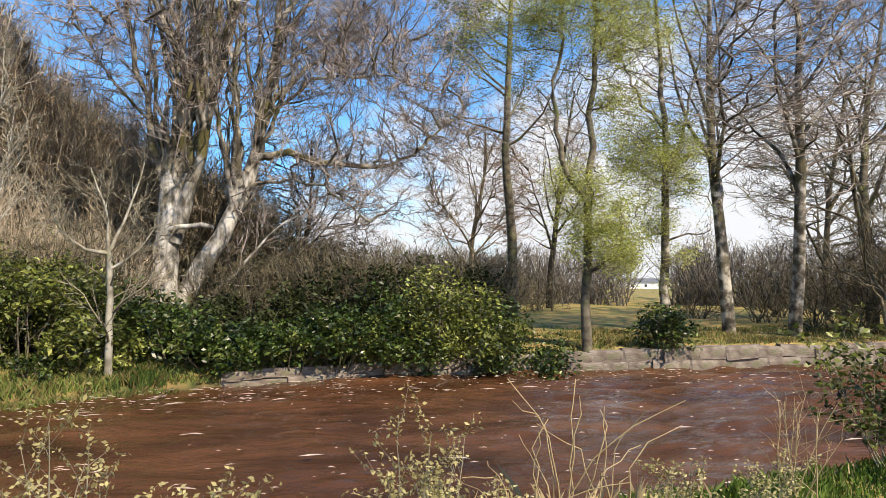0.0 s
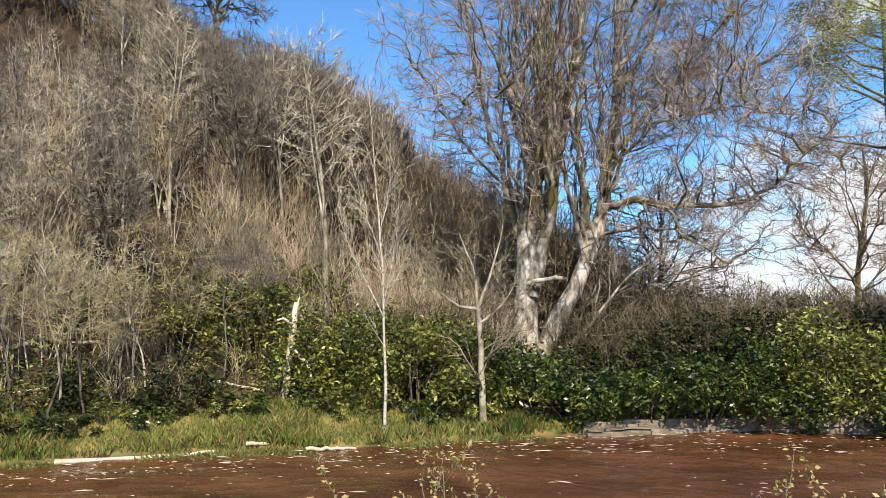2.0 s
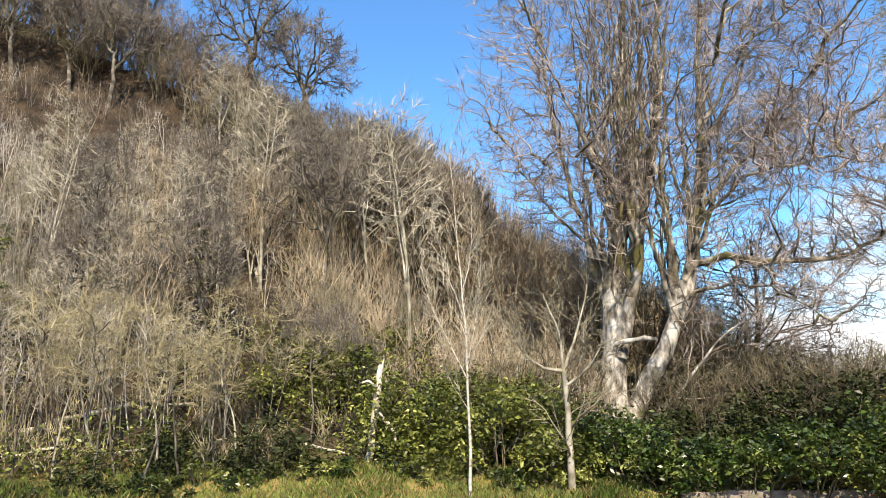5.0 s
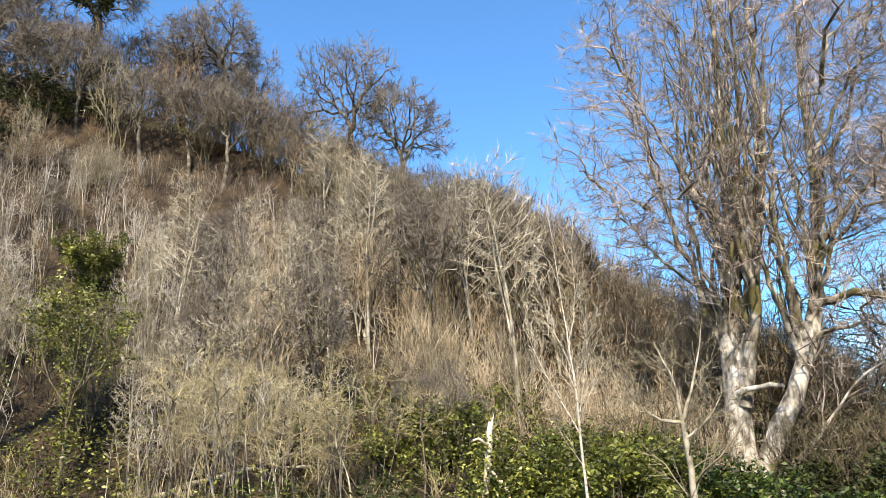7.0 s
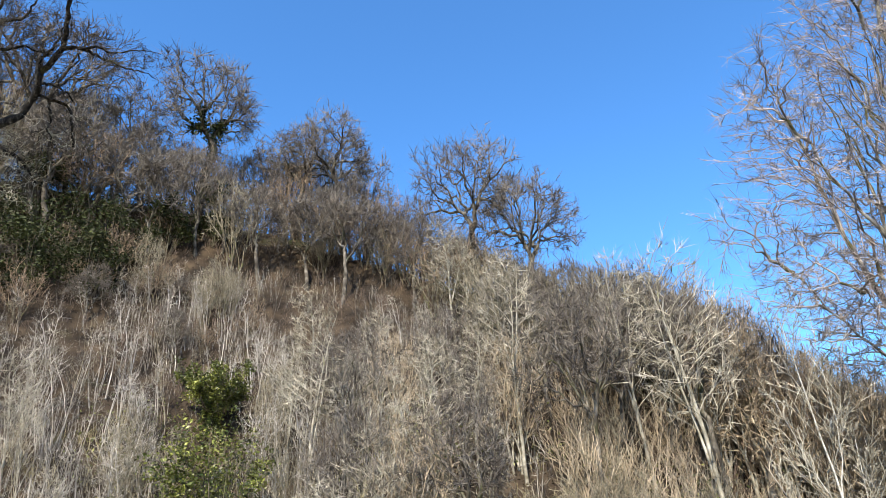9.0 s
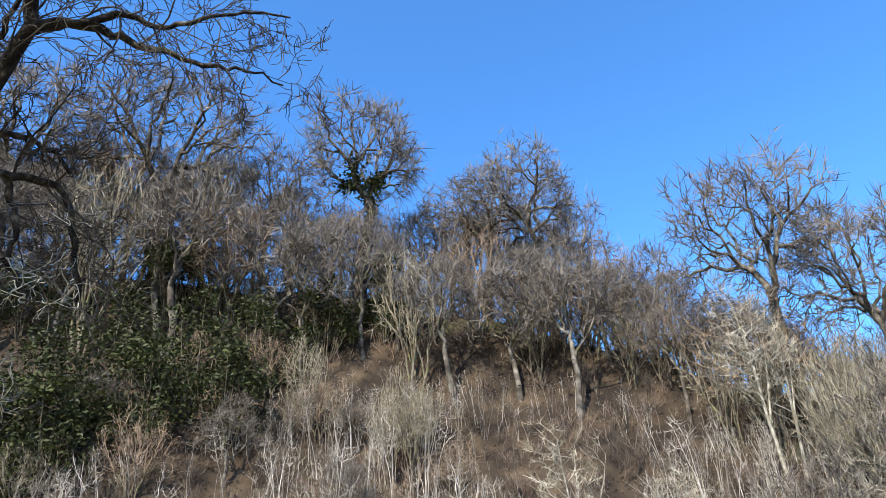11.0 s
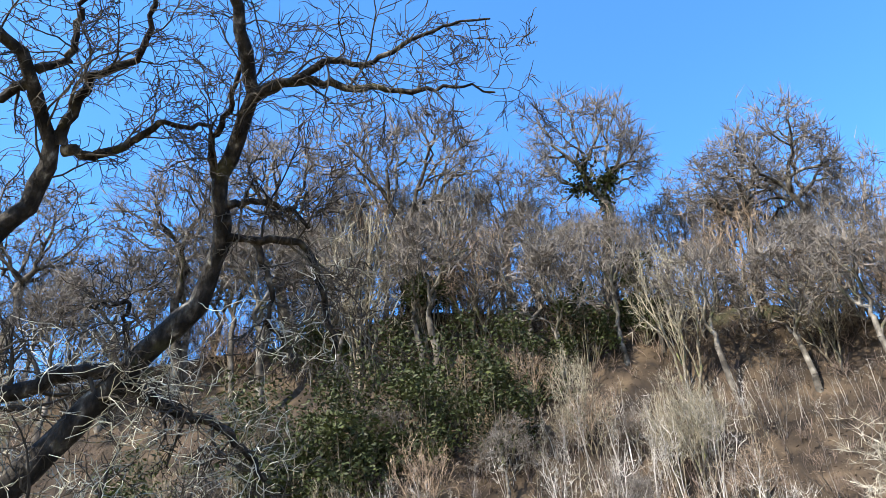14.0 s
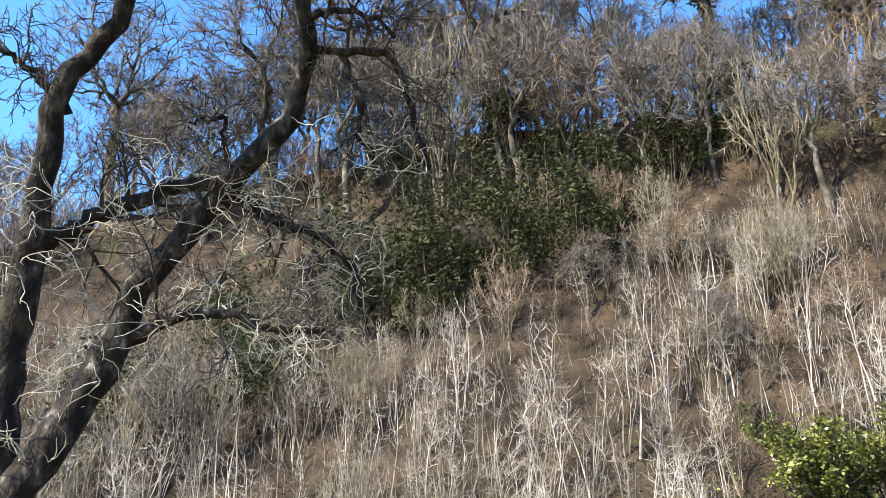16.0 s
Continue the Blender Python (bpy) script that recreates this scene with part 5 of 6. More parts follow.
def ivy_tree(az, r, h, w, seed, label, count):
    """A young tree smothered in ivy: a leafy column that opens into rising leafy limbs."""
    x, y, z = place(az, r)
    ob = thing("ivy_tree", x, y, z, label, "tree", "ivy trees", turn=-az)
    rng = np.random.default_rng(seed)
    st = [guide(rng, [(0, 0, -0.3), (0.1, 0, h * 0.35), (-0.05, 0, h * 0.6), (0, 0, h * 0.85)], 0.09, 0.03, 10, 0.03)]
    for k in range(11):
        a, t = k * 2.4, rng.uniform(0.25, 0.62)
        e = np.array([math.cos(a) * w * 0.5, math.sin(a) * w * 0.4, h * rng.uniform(0.72, 1.0)]) * np.array([*rng.uniform(0.5, 1.0, 2), 1])
        st.append(guide(rng, [(0.02, 0, h * t), tuple(e * np.array([0.6, 0.6, 0.35]) + np.array([0, 0, h * t * 0.62])), tuple(e)], 0.035, 0.010, 7, 0.05))
    sh = sum((children(rng, ln, 8, 0.3, 1.0, 40, 0.35, 3, 0.2, 0.08, 0.5, 0.4, fine=0.008) for ln in st[1:]), [])
    v, q, t = merged([tubes(st, 6)], spikes(sh, 3))
    part("framework", mesh_of("framework", v, q, M_bark_brown, True, t), ob)
    col = along(st[:1], 10)
    col = col[col[:, 2] > h * 0.15]
    pts = np.concatenate([col[rng.integers(0, len(col), count // 3)] + rng.normal(0, 0.07 * w, (count // 3, 3)), along(sh, 3)[rng.integers(0, len(sh) * 3, count)] + rng.normal(0, 0.09, (count, 3))])
    part("foliage", mesh_of("foliage", *leaves(rng, pts, 0.12, 0.04, 0.6, 1, 0.55), M_olive_lit, False), ob)


ivy_tree(-71.6, 35.0, reach(-71.6, 35.0, 17.0), 3.2, 560, "ivy-smothered young tree with yellow-green leaves", 6400)
ivy_tree(-71.9, 26.2, reach(-71.9, 26.2, 14.3), 3.0, 562, "ivy-clad stem with a leafy top on the lower slope", 3800)
ivy_tree(-104.6, 30.0, reach(-104.6, 30.0, 15.5), 1.6, 563, "slender ivy-grown tree with green leaves", 900)
shrub(-94.0, 35.5, 1.4, 1.4, 1.6, 564, "low ivy-grown bush with green leaves", M_olive_lit, 700, 0.16, name="ivy_tree", group="ivy trees", lumps=9)
shrub(-77.5, 29.0, 1.4, 1.2, 3.6, 561, "small ivy-grown tree with yellow-green leaves", M_olive_lit, 900, 0.14, name="ivy_tree", group="ivy trees", lumps=12)


# ---- the dark crooked tree beside the end of the way ----
def near_tree():
    x, y = -21.1, -1.0
    z = float(land(x, y)[0])
    ob = thing("leaning_oak", x, y, z, "dark crooked bare oak with mossy limbs", "tree")
    rng = np.random.default_rng(600)
    o = np.array([x, y, z])

    def limb(pts, r0, r1, n=12, j=0.012):
        p, r = guide(rng, np.array(pts) - o + np.array([0.11, -0.01, -0.03]), r0 * 0.86, r1 * 0.86, n + 6, j + 0.006)
        return p, r * rng.normal(1, 0.07, len(r))

    trunk = limb([(-21.1, -1.0, z - 0.5), (-21.15, -1.0, 6), (-21.2, -0.95, 10), (-21.22, -0.85, 12.1)], 0.42, 0.32, 12, 0.02)
    A = limb([(-21.2, -0.8, 11.9), (-21.23, -0.57, 12.66), (-21.41, -0.30, 13.30), (-21.51, -0.03, 13.90), (-21.49, 0.12, 14.46), (-21.55, 0.48, 14.91), (-21.55, 0.87, 15.40), (-21.44, 1.53, 16.16), (-21.25, 1.69, 16.59), (-21.05, 1.69, 16.92), (-20.92, 1.65, 17.09), (-20.73, 1.83, 17.41), (-20.45, 2.02, 17.79), (-20.23, 1.99, 18.01), (-20.04, 1.94, 18.18), (-19.35, 1.81, 18.69)], 0.23, 0.05, 34)
    G = limb([(-21.2, -0.95, 11.7), (-21.3, -0.85, 12.97), (-21.25, -0.81, 13.91), (-21.17, -0.75, 14.50), (-21.08, -0.67, 15.00), (-20.92, -0.54, 15.63), (-20.79, -0.53, 15.89), (-20.73, -0.33, 16.24), (-20.72, 0.03, 16.64), (-20.61, 0.26, 16.99), (-20.52, 0.34, 17.17), (-20.34, 0.21, 17.30), (-20.01, 0.23, 17.67), (-19.64, -0.02, 17.84), (-19.2, -0.3, 18.0)], 0.22, 0.05, 30)
    S = [limb([(-20.47, 2.02, 17.77), (-20.38, 2.27, 17.82), (-20.32, 2.60, 17.82), (-20.33, 2.92, 17.75), (-20.31, 3.24, 17.70), (-20.29, 3.60, 17.66), (-20.30, 3.94, 17.72), (-20.28, 4.30, 17.62)], 0.070, 0.010, 18),
         limb([(-20.35, 2.38, 17.84), (-20.28, 2.52, 17.89), (-20.18, 2.77, 17.96), (-20.22, 3.14, 17.91), (-20.10, 3.45, 18.05), (-19.98, 3.80, 18.20), (-19.92, 4.25, 18.24)], 0.050, 0.010, 16),
         limb([(-20.92, 1.65, 17.09), (-20.67, 1.62, 17.44), (-20.55, 1.76, 17.68), (-20.34, 1.89, 17.98), (-20.21, 1.91, 18.3)], 0.05, 0.02),
         limb([(-21.06, 1.70, 16.91), (-21.02, 2.10, 16.94), (-21.03, 2.38, 16.84), (-21.07, 2.54, 16.63)], 0.05, 0.02),
         limb([(-21.23, 1.70, 16.64), (-21.24, 2.03, 16.65), (-21.23, 2.36, 16.64), (-21.29, 2.55, 16.45), (-21.37, 2.63, 16.19), (-21.47, 2.70, 15.87), (-21.53, 2.76, 15.55)], 0.055, 0.03),
         limb([(-21.28, 1.96, 16.67), (-21.35, 2.04, 16.50), (-21.43, 2.15, 16.29), (-21.54, 2.10, 15.93), (-21.69, 2.34, 15.57)], 0.045, 0.02),
         limb([(-20.53, 0.35, 17.18), (-20.60, 0.59, 17.16), (-20.58, 0.89, 17.30), (-20.50, 1.16, 17.46), (-20.58, 1.61, 17.50)], 0.065, 0.02),
         limb([(-20.49, 0.34, 17.22), (-20.37, 0.42, 17.45), (-20.19, 0.64, 17.82), (-20.20, 1.02, 18.03), (-19.95, 1.13, 18.34), (-19.69, 1.26, 18.63)], 0.07, 0.02),
         limb([(-20.01, 0.23, 17.67), (-20.08, 0.47, 17.86), (-19.84, 0.57, 18.24), (-19.58, 0.68, 18.60)], 0.05, 0.02),
         limb([(-20.05, 0.20, 17.60), (-20.10, -0.16, 17.44), (-20.16, -0.45, 17.30), (-20.2, -0.9, 17.3)], 0.06, 0.02),
         limb([(-21.19, -0.62, 14.77), (-21.24, -0.35, 14.99), (-21.35, 0.05, 15.18), (-21.40, 0.38, 15.36), (-21.51, 0.82, 15.45)], 0.10, 0.08),
         limb([(-21.58, 0.05, 13.96), (-21.63, 0.41, 14.17), (-21.74, 0.84, 14.24), (-21.81, 1.15, 14.12), (-21.89, 1.57, 14.04), (-21.90, 1.89, 14.10)], 0.085, 0.03),
         limb([(-21.6, 0.96, 15.3), (-21.79, 1.37, 15.08), (-21.84, 1.69, 15.03), (-21.93, 1.96, 14.76), (-21.97, 2.13, 14.55)], 0.09, 0.03),
         limb([(-21.52, 0.90, 15.51), (-21.38, 0.87, 15.74), (-21.24, 0.93, 16.02), (-21.19, 0.79, 15.94), (-21.11, 0.62, 15.88)], 0.035, 0.015),
         limb([(-20.9, -0.4, 15.9), (-20.7, -0.7, 16.3), (-20.6, -1.1, 16.5)], 0.06, 0.02)]
    lv = crown(rng, S, [(9, 0.12, 1.0, 52, 0.42, 7, 0.24, 0.02), (6, 0.12, 1.0, 50, 0.55, 5, 0.30, 0.0), (5, 0.1, 1.0, 50, 0.6, 4, 0.32, -0.02)], 0.0052, 0.35)
    up = crown(rng, [A, G], [(12, 0.66, 0.99, 55, 0.15, 7, 0.24, 0.05), (5, 0.12, 1.0, 50, 0.55, 5, 0.30, 0.0), (5, 0.1, 1.0, 50, 0.6, 4, 0.32, -0.02)], 0.0052, 0.18)
    low0 = []
    for ln, lo, hi, num in ((A, 0.1, 0.5, 50), (G, 0.1, 0.5, 50), (S[10], 0, 1, 36), (S[11], 0.1, 1, 46), (S[12], 0, 1, 56), (S[4], 0.4, 1, 10), (S[5], 0.5, 1, 8)):
        low0 += children(rng, ln, num, lo, hi, 70, 1.0, 8, 0.40, -0.02, 0.03, 0.7, length=0.55, taper=0.0, fine=0.0062)
    low1 = sum((children(rng, ln, 3, 0.25, 1.0, 55, 0.6, 4, 0.35, 0.0, 0.7, 0.6, fine=0.0045) for ln in low0), [])
    for ln in [A, G] + S:
        part("limb", mesh_of("limb", *tubes([ln], 10), M_bark_dark), ob)
    part("trunk", mesh_of("trunk", *tubes([trunk], 12), M_bark_dark), ob)
    v, q, _ = merged([tubes(lv[0] + up[0], 4), tubes(lv[1] + up[1] + lv[2] + up[2], 3)])
    part("crown", mesh_of("crown", v, q, M_twig_dark), ob)
    part("regrowth", mesh_of("regrowth", *tubes(low0 + low1, 3), M_lichen), ob, "pale curly lichen-covered regrowth")


near_tree()


def leafy_undergrowth():
    """Low bramble and ivy leaves over the foot of the slope, too many to count."""
    rng = np.random.default_rng(640)
    n = 40000
    az = rng.uniform(-80, -25, n)
    far, rr = np.interp(az, AZ, FAR), np.interp(az, R_AZ, R_R)
    r = far + 2.2 + (rr - far - 2.6) * rng.uniform(0, 1, n) ** 1.4 * 0.55
    x, y = r * np.sin(np.radians(az)), r * np.cos(np.radians(az))
    s = np.sin(x * 0.9 + 1.4 * np.sin(y * 0.51)) + np.sin(y * 0.82 + 1.2 * np.sin(x * 0.47)) + rng.normal(0, 0.5, n)
    x, y, s = x[s > 0.1], y[s > 0.1], s[s > 0.1]
    z = land(x, y)[0] + rng.uniform(0.05, 1.5, len(x)) * (0.4 + 0.5 * np.clip(s, 0, 2))
    v, f = leaves(rng, np.stack([x, y, z], 1), 0.15, 0.1, 0.6, 1, 0.5)
    tagged(new("leafy_undergrowth", mesh_of("leafy_undergrowth", v, f, M_olive_lit, False)), "yellow-green ivy and bramble leaves over the foot of the slope", "undergrowth", kind="stuff")


leafy_undergrowth()


def leaf_litter():
    """Dead leaves and bracken over the slope, too many to count."""
    rng = np.random.default_rng(650)
    n = 70000
    az = rng.uniform(-118, -26, n)
    far, rr = np.interp(az, AZ, FAR), np.interp(az, R_AZ, R_R)
    r = far + 2.2 + (rr - far - 1.0) * rng.uniform(0.1, 1.0, n)
    x, y = r * np.sin(np.radians(az)), r * np.cos(np.radians(az))
    z = land(x, y)[0] + rng.uniform(0.0, 0.35, n)
    v, f = leaves(rng, np.stack([x, y, z], 1), 0.13, 0.05, 0.5, 1, 0.35)
    tagged(new("leaf_litter", mesh_of("leaf_litter", v, f, M_litter, False)), "dead brown bracken and leaf litter over the slope", "leaf litter", kind="stuff")


leaf_litter()
# ---- single trees and dead wood on the far bank ----
def stem_tree(name, az, r, label, lines, spec, bark, twig, fine=0.008, sides=7, group=""):
    """A small tree from a few led stems, given across, away and up from its foot."""
    x, y, z = place(az, r)
    ob = thing(name, x, y, z, label, "tree", group, turn=-az)
    rng = np.random.default_rng(int(abs(az) * 100) + 7)
    st = [guide(rng, p, r0, r1, n, 0.015) for p, r0, r1, n in lines]
    put_tree(ob, st, crown(rng, st, spec, fine, 0.35), bark, twig, sides)
    return ob


FINE = [(14, 0.25, 0.98, 36, 0.22, 4, 0.12, 0.07), (6, 0.2, 1.0, 38, 0.5, 2, 0.13, 0.04), (5, 0.2, 1.0, 38, 0.5, 1, 0.13, 0.0)]
stem_tree("birch_tree", -33.3, 18.95, "slim white birch sapling at the water's edge",
          [([(0, 0, -0.3), (0.02, 0, 3), (-0.12, 0, 6), (-0.35, 0, 9.2)], 0.052, 0.008, 14), ([(0, 0, 3.0), (-0.7, 0, 4.4), (-1.3, 0.1, 6.0)], 0.024, 0.007, 8), ([(0, 0, 3.4), (0.35, 0.1, 5.0), (0.5, 0.2, 6.6)], 0.020, 0.007, 7), ([(-0.05, 0, 4.6), (-0.5, -0.1, 5.8), (-0.85, 0, 7.4)], 0.018, 0.006, 7), ([(-0.1, 0, 5.2), (0.2, 0, 6.6), (0.25, 0.1, 8.0)], 0.018, 0.006, 7)], FINE, M_birch, M_twig_pale)
stem_tree("thorn_tree", -25.5, 19.65, "small crooked tree with spreading arms on the bank",
          [([(0, 0, -0.3), (0.0, 0, 1.0), (0.02, 0, 2.2), (-0.05, 0, 3.4)], 0.11, 0.07, 8), ([(-0.05, 0, 3.2), (-0.7, 0, 3.3), (-1.2, 0, 3.8), (-1.5, 0, 4.6)], 0.06, 0.015, 8), ([(-0.05, 0, 3.3), (-0.1, 0, 4.2), (-0.5, 0.2, 5.4)], 0.05, 0.015, 7),
           ([(0, 0, 3.3), (0.4, 0, 4.2), (0.75, 0, 5.6)], 0.05, 0.015, 7), ([(0, 0, 2.8), (0.6, -0.1, 3.2), (1.1, -0.2, 4.0)], 0.04, 0.012, 6)],
          [(9, 0.25, 1.0, 48, 0.5, 4, 0.16, 0.04), (6, 0.2, 1.0, 42, 0.5, 2, 0.15, 0.02), (5, 0.2, 1.0, 40, 0.5, 1, 0.15, 0)], M_bark_pale, M_twig_brown)
stem_tree("thorn_tree", -49.6, 24.3, "small forked bare tree on the slope",
          [([(0, 0, -0.3), (0.05, 0, 1.2), (-0.05, 0, 2.4)], 0.09, 0.06, 6), ([(-0.05, 0, 2.3), (-0.45, 0, 3.3), (-0.8, 0, 4.4)], 0.05, 0.015, 7), ([(-0.05, 0, 2.3), (0.4, 0, 3.1), (0.9, 0, 4.3)], 0.05, 0.015, 7)],
          [(10, 0.25, 1.0, 44, 0.45, 4, 0.15, 0.05), (6, 0.2, 1.0, 40, 0.5, 2, 0.15, 0.02), (5, 0.2, 1.0, 40, 0.5, 1, 0.15, 0)], M_bark_brown, M_twig_brown)


def sapling(az, r, h, lean, seed):
    x, y, z = place(az, r)
    ob = thing("sapling", x, y, z, "thin pale bare sapling on the grassy bank" if seed % 3 == 0 else "thin grey-brown bare sapling on the grassy bank", "tree", "saplings on the bank", turn=-az)
    rng = np.random.default_rng(seed)
    st = branch(rng, (0, 0, -0.3), (lean, rng.normal(0, 0.1), 1), h * 0.72, 0.045, 0.016, 9, 0.10, 0.04)
    T = dome(rng, 60, (st[0][-1][0], st[0][-1][1], h * 0.72), (h * 0.28, h * 0.28, h * 0.30), -0.9, 0.3)
    lines, loads = fill(rng, [st], T, 0.0065, 0.3, 0.4, 0.42, 0.09, 0.5)
    put_grown(ob, rng, [st], lines, loads, M_bark_pale if seed % 3 == 0 else M_bark_ridge, M_twig_olive, 8, 0.3, 0.005, 8, 5)


for i, (az, r, h, lean) in enumerate([(-53.0, 21.6, 4.6, 0.1), (-55.2, 21.0, 4.2, -0.2), (-56.6, 21.4, 5.2, 0.05), (-58.2, 21.0, 4.0, 0.2), (-59.6, 21.8, 5.6, -0.1), (-51.2, 21.8, 4.2, 0.15), (-61.5, 21.6, 4.8, 0.12), (-54.2, 22.6, 5.6, 0.0), (-63.5, 22.2, 5.2, -0.15), (-66, 22.4, 5.2, 0.1),
                                      (-57.4, 22.8, 5.4, 0.1), (-60.6, 22.9, 5.8, -0.05), (-52.2, 23.4, 5.0, -0.1), (-46.0, 22.6, 3.8, 0.1)]):
    sapling(az, r, h, lean, 730 + i)


def snag():
    x, y, z = place(-41.0, 21.2)
    ob = thing("tree_snag", x, y, z, "broken pale dead tree stump with torn limbs", "tree stump", turn=41.0)
    rng = np.random.default_rng(702)
    st = [guide(rng, [(-0.1, 0, -0.3), (-0.05, 0, 0.8), (0.12, 0, 1.8), (0.3, 0, 3.0)], 0.13, 0.085, 12, 0.03),
          guide(rng, [(0.1, -0.05, 1.7), (0.35, -0.2, 1.5), (0.62, -0.3, 1.25), (0.66, -0.3, 0.75)], 0.06, 0.035, 8, 0.03),
          guide(rng, [(0.2, 0, 2.4), (-0.1, -0.1, 2.55), (-0.28, -0.2, 2.5)], 0.05, 0.03, 5, 0.02),
          guide(rng, [(0.28, 0, 2.9), (0.33, 0, 3.1), (0.36, 0, 3.25)], 0.05, 0.01, 4, 0.01)]
    part("stump", mesh_of("stump", *tubes(st, 9), M_wood), ob)


snag()


def log(az0, r0, az1, r1, radius, label, lift=0.0, seed=1):
    """A fallen pole that lies along the ground between two places."""
    rng = np.random.default_rng(seed)
    a, b = np.array(place(az0, r0)), np.array(place(az1, r1))
    c = (a + b) / 2
    c[2] = float(land(c[0], c[1])[0])
    pts = [a, c, b]
    for p in pts:
        p[2] = max(p[2], -0.02) + radius * 0.6 + lift
    o = pts[0].copy()
    ob = tagged(new("fallen_log", mesh_of("fallen_log", *tubes([guide(rng, [p - o for p in pts], radius, radius * 0.5, 10, radius * 0.25)], 8), M_wood)), label, "log", "fallen logs")
    ob.location = o
    return ob


log(-57.0, 19.3, -46.0, 18.75, 0.07, "long pale driftwood pole at the water's edge", 0.02, 3)
log(-39.5, 18.35, -35.6, 18.2, 0.06, "short pale driftwood at the water's edge", 0.03, 4)
log(-44.0, 18.8, -42.4, 18.7, 0.06, "short pale driftwood at the water's edge", 0.03, 5)
log(-66.0, 25.6, -54.5, 25.4, 0.10, "pale fallen trunk lying across the slope", 0.04, 6)
log(-70.0, 24.2, -63.0, 24.4, 0.08, "pale fallen trunk lying across the slope", 0.04, 7)
log(-60.5, 23.4, -52.0, 23.8, 0.05, "pale fallen branch lying across the slope", 0.05, 8)
log(-57.5, 22.6, -49.0, 22.4, 0.045, "pale fallen branch lying across the slope", 0.05, 9)
log(-47.0, 22.8, -42.8, 22.2, 0.06, "reddish fallen branch beside the stump", 0.05, 10)


# ---- grass, weeds and foam ----
def blades(name, label, seed, count, az0, az1, near, deep, h0, h1, mat, width=0.02, side="far"):
    """Grass in tufts along a bank, too much to count."""
    rng = np.random.default_rng(seed)
    az = rng.uniform(az0, az1, count)
    d = rng.uniform(near, deep, count)
    r = np.interp(az, AZ, FAR) + d if side == "far" else np.interp(az, AZ, NEAR) - d
    x, y = r * np.sin(np.radians(az)), r * np.cos(np.radians(az))
    keep = noise_mask(x, y)
    x, y = x[keep], y[keep]
    x, y = np.repeat(x, 5) + rng.normal(0, 0.07, len(x) * 5), np.repeat(y, 5) + rng.normal(0, 0.07, len(y) * 5)
    z = land(x, y)[0]
    n = len(x)
    h = rng.uniform(h0, h1, n) * (0.75 + 0.4 * np.sin(x * 1.3 + np.sin(y * 1.7)))
    a = rng.uniform(0, 6.283, n)
    bend = rng.normal(0, 0.35, (n, 2)) * h[:, None]
    w = width * rng.uniform(0.6, 1.3, n)
    dx, dy = np.cos(a) * w, np.sin(a) * w
    v = np.stack([np.stack([x - dx, y - dy, z - 0.03], 1), np.stack([x + dx, y + dy, z - 0.03], 1),
                  np.stack([x + dx * 0.7 + bend[:, 0] * 0.4, y + dy * 0.7 + bend[:, 1] * 0.4, z + h * 0.6], 1), np.stack([x + bend[:, 0], y + bend[:, 1], z + h], 1)], 1)
    return tagged(new(name, mesh_of(name, v.reshape(-1, 3), np.arange(n * 4).reshape(n, 4), mat, False)), label, "grass", kind="stuff")


def noise_mask(x, y):
    s = np.sin(x * 1.9 + 1.1 * np.sin(y * 1.3)) + np.sin(y * 2.3 + 0.9 * np.sin(x * 0.8))
    return s > -1.95


blades("bank_grass", "rough green grass along the far bank", 801, 10500, -72, -12, -0.75, 2.8, 0.08, 0.3, M_turf_green, 0.014)
blades("dry_bank_grass", "pale dry grass along the far bank", 802, 5200, -100, -12, -0.75, 3.0, 0.12, 0.34, M_turf, 0.012)
blades("lawn_edge_grass", "tussocky olive and tan grass above the wall", 803, 3600, -3, 44, 0.4, 7.0, 0.05, 0.22, M_turf, 0.016)
blades("lawn_green_grass", "short green grass on the park lawn", 807, 2600, -3, 44, 0.5, 9.0, 0.04, 0.16, M_turf_green, 0.016)
blades("near_grass", "fresh green grass on the near bank", 804, 5200, 15, 60, -0.7, 3.0, 0.06, 0.2, M_grass, 0.008, "near")
blades("near_turf", "short rough grass on the near bank", 806, 3000, -178, 178, 0.2, 5.5, 0.04, 0.14, M_turf_green, 0.008, "near")
blades("near_dry_grass", "dry straw grass on the near bank", 805, 130, -60, 30, -0.3, 0.9, 0.12, 0.3, M_straw, 0.005, "near")


for i, (az, r, w, h, mat) in enumerate([(-57.5, 20.6, 1.2, 0.6, M_laurel_shade), (-54.0, 20.9, 1.4, 0.7, M_olive_lit), (-46.5, 20.6, 1.3, 0.7, M_olive_lit), (-43.0, 20.3, 1.0, 0.6, M_laurel_shade), (-37.0, 19.8, 1.2, 0.8, M_olive_lit), (-30.5, 19.6, 1.1, 0.7, M_laurel_shade), (-61.0, 21.2, 1.6, 0.9, M_darkleaf), (-58.8, 20.5, 1.5, 0.7, M_darkleaf), (-62.6, 20.8, 1.6, 0.8, M_darkleaf), (-56.0, 20.4, 1.1, 0.5, M_darkleaf), (-51.0, 20.4, 1.1, 0.6, M_laurel_shade), (-49.0, 20.8, 1.2, 0.7, M_darkleaf), (-27.5, 19.8, 1.0, 0.7, M_olive_lit)]):
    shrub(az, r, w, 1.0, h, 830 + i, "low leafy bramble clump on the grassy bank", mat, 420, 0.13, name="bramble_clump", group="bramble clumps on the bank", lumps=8)


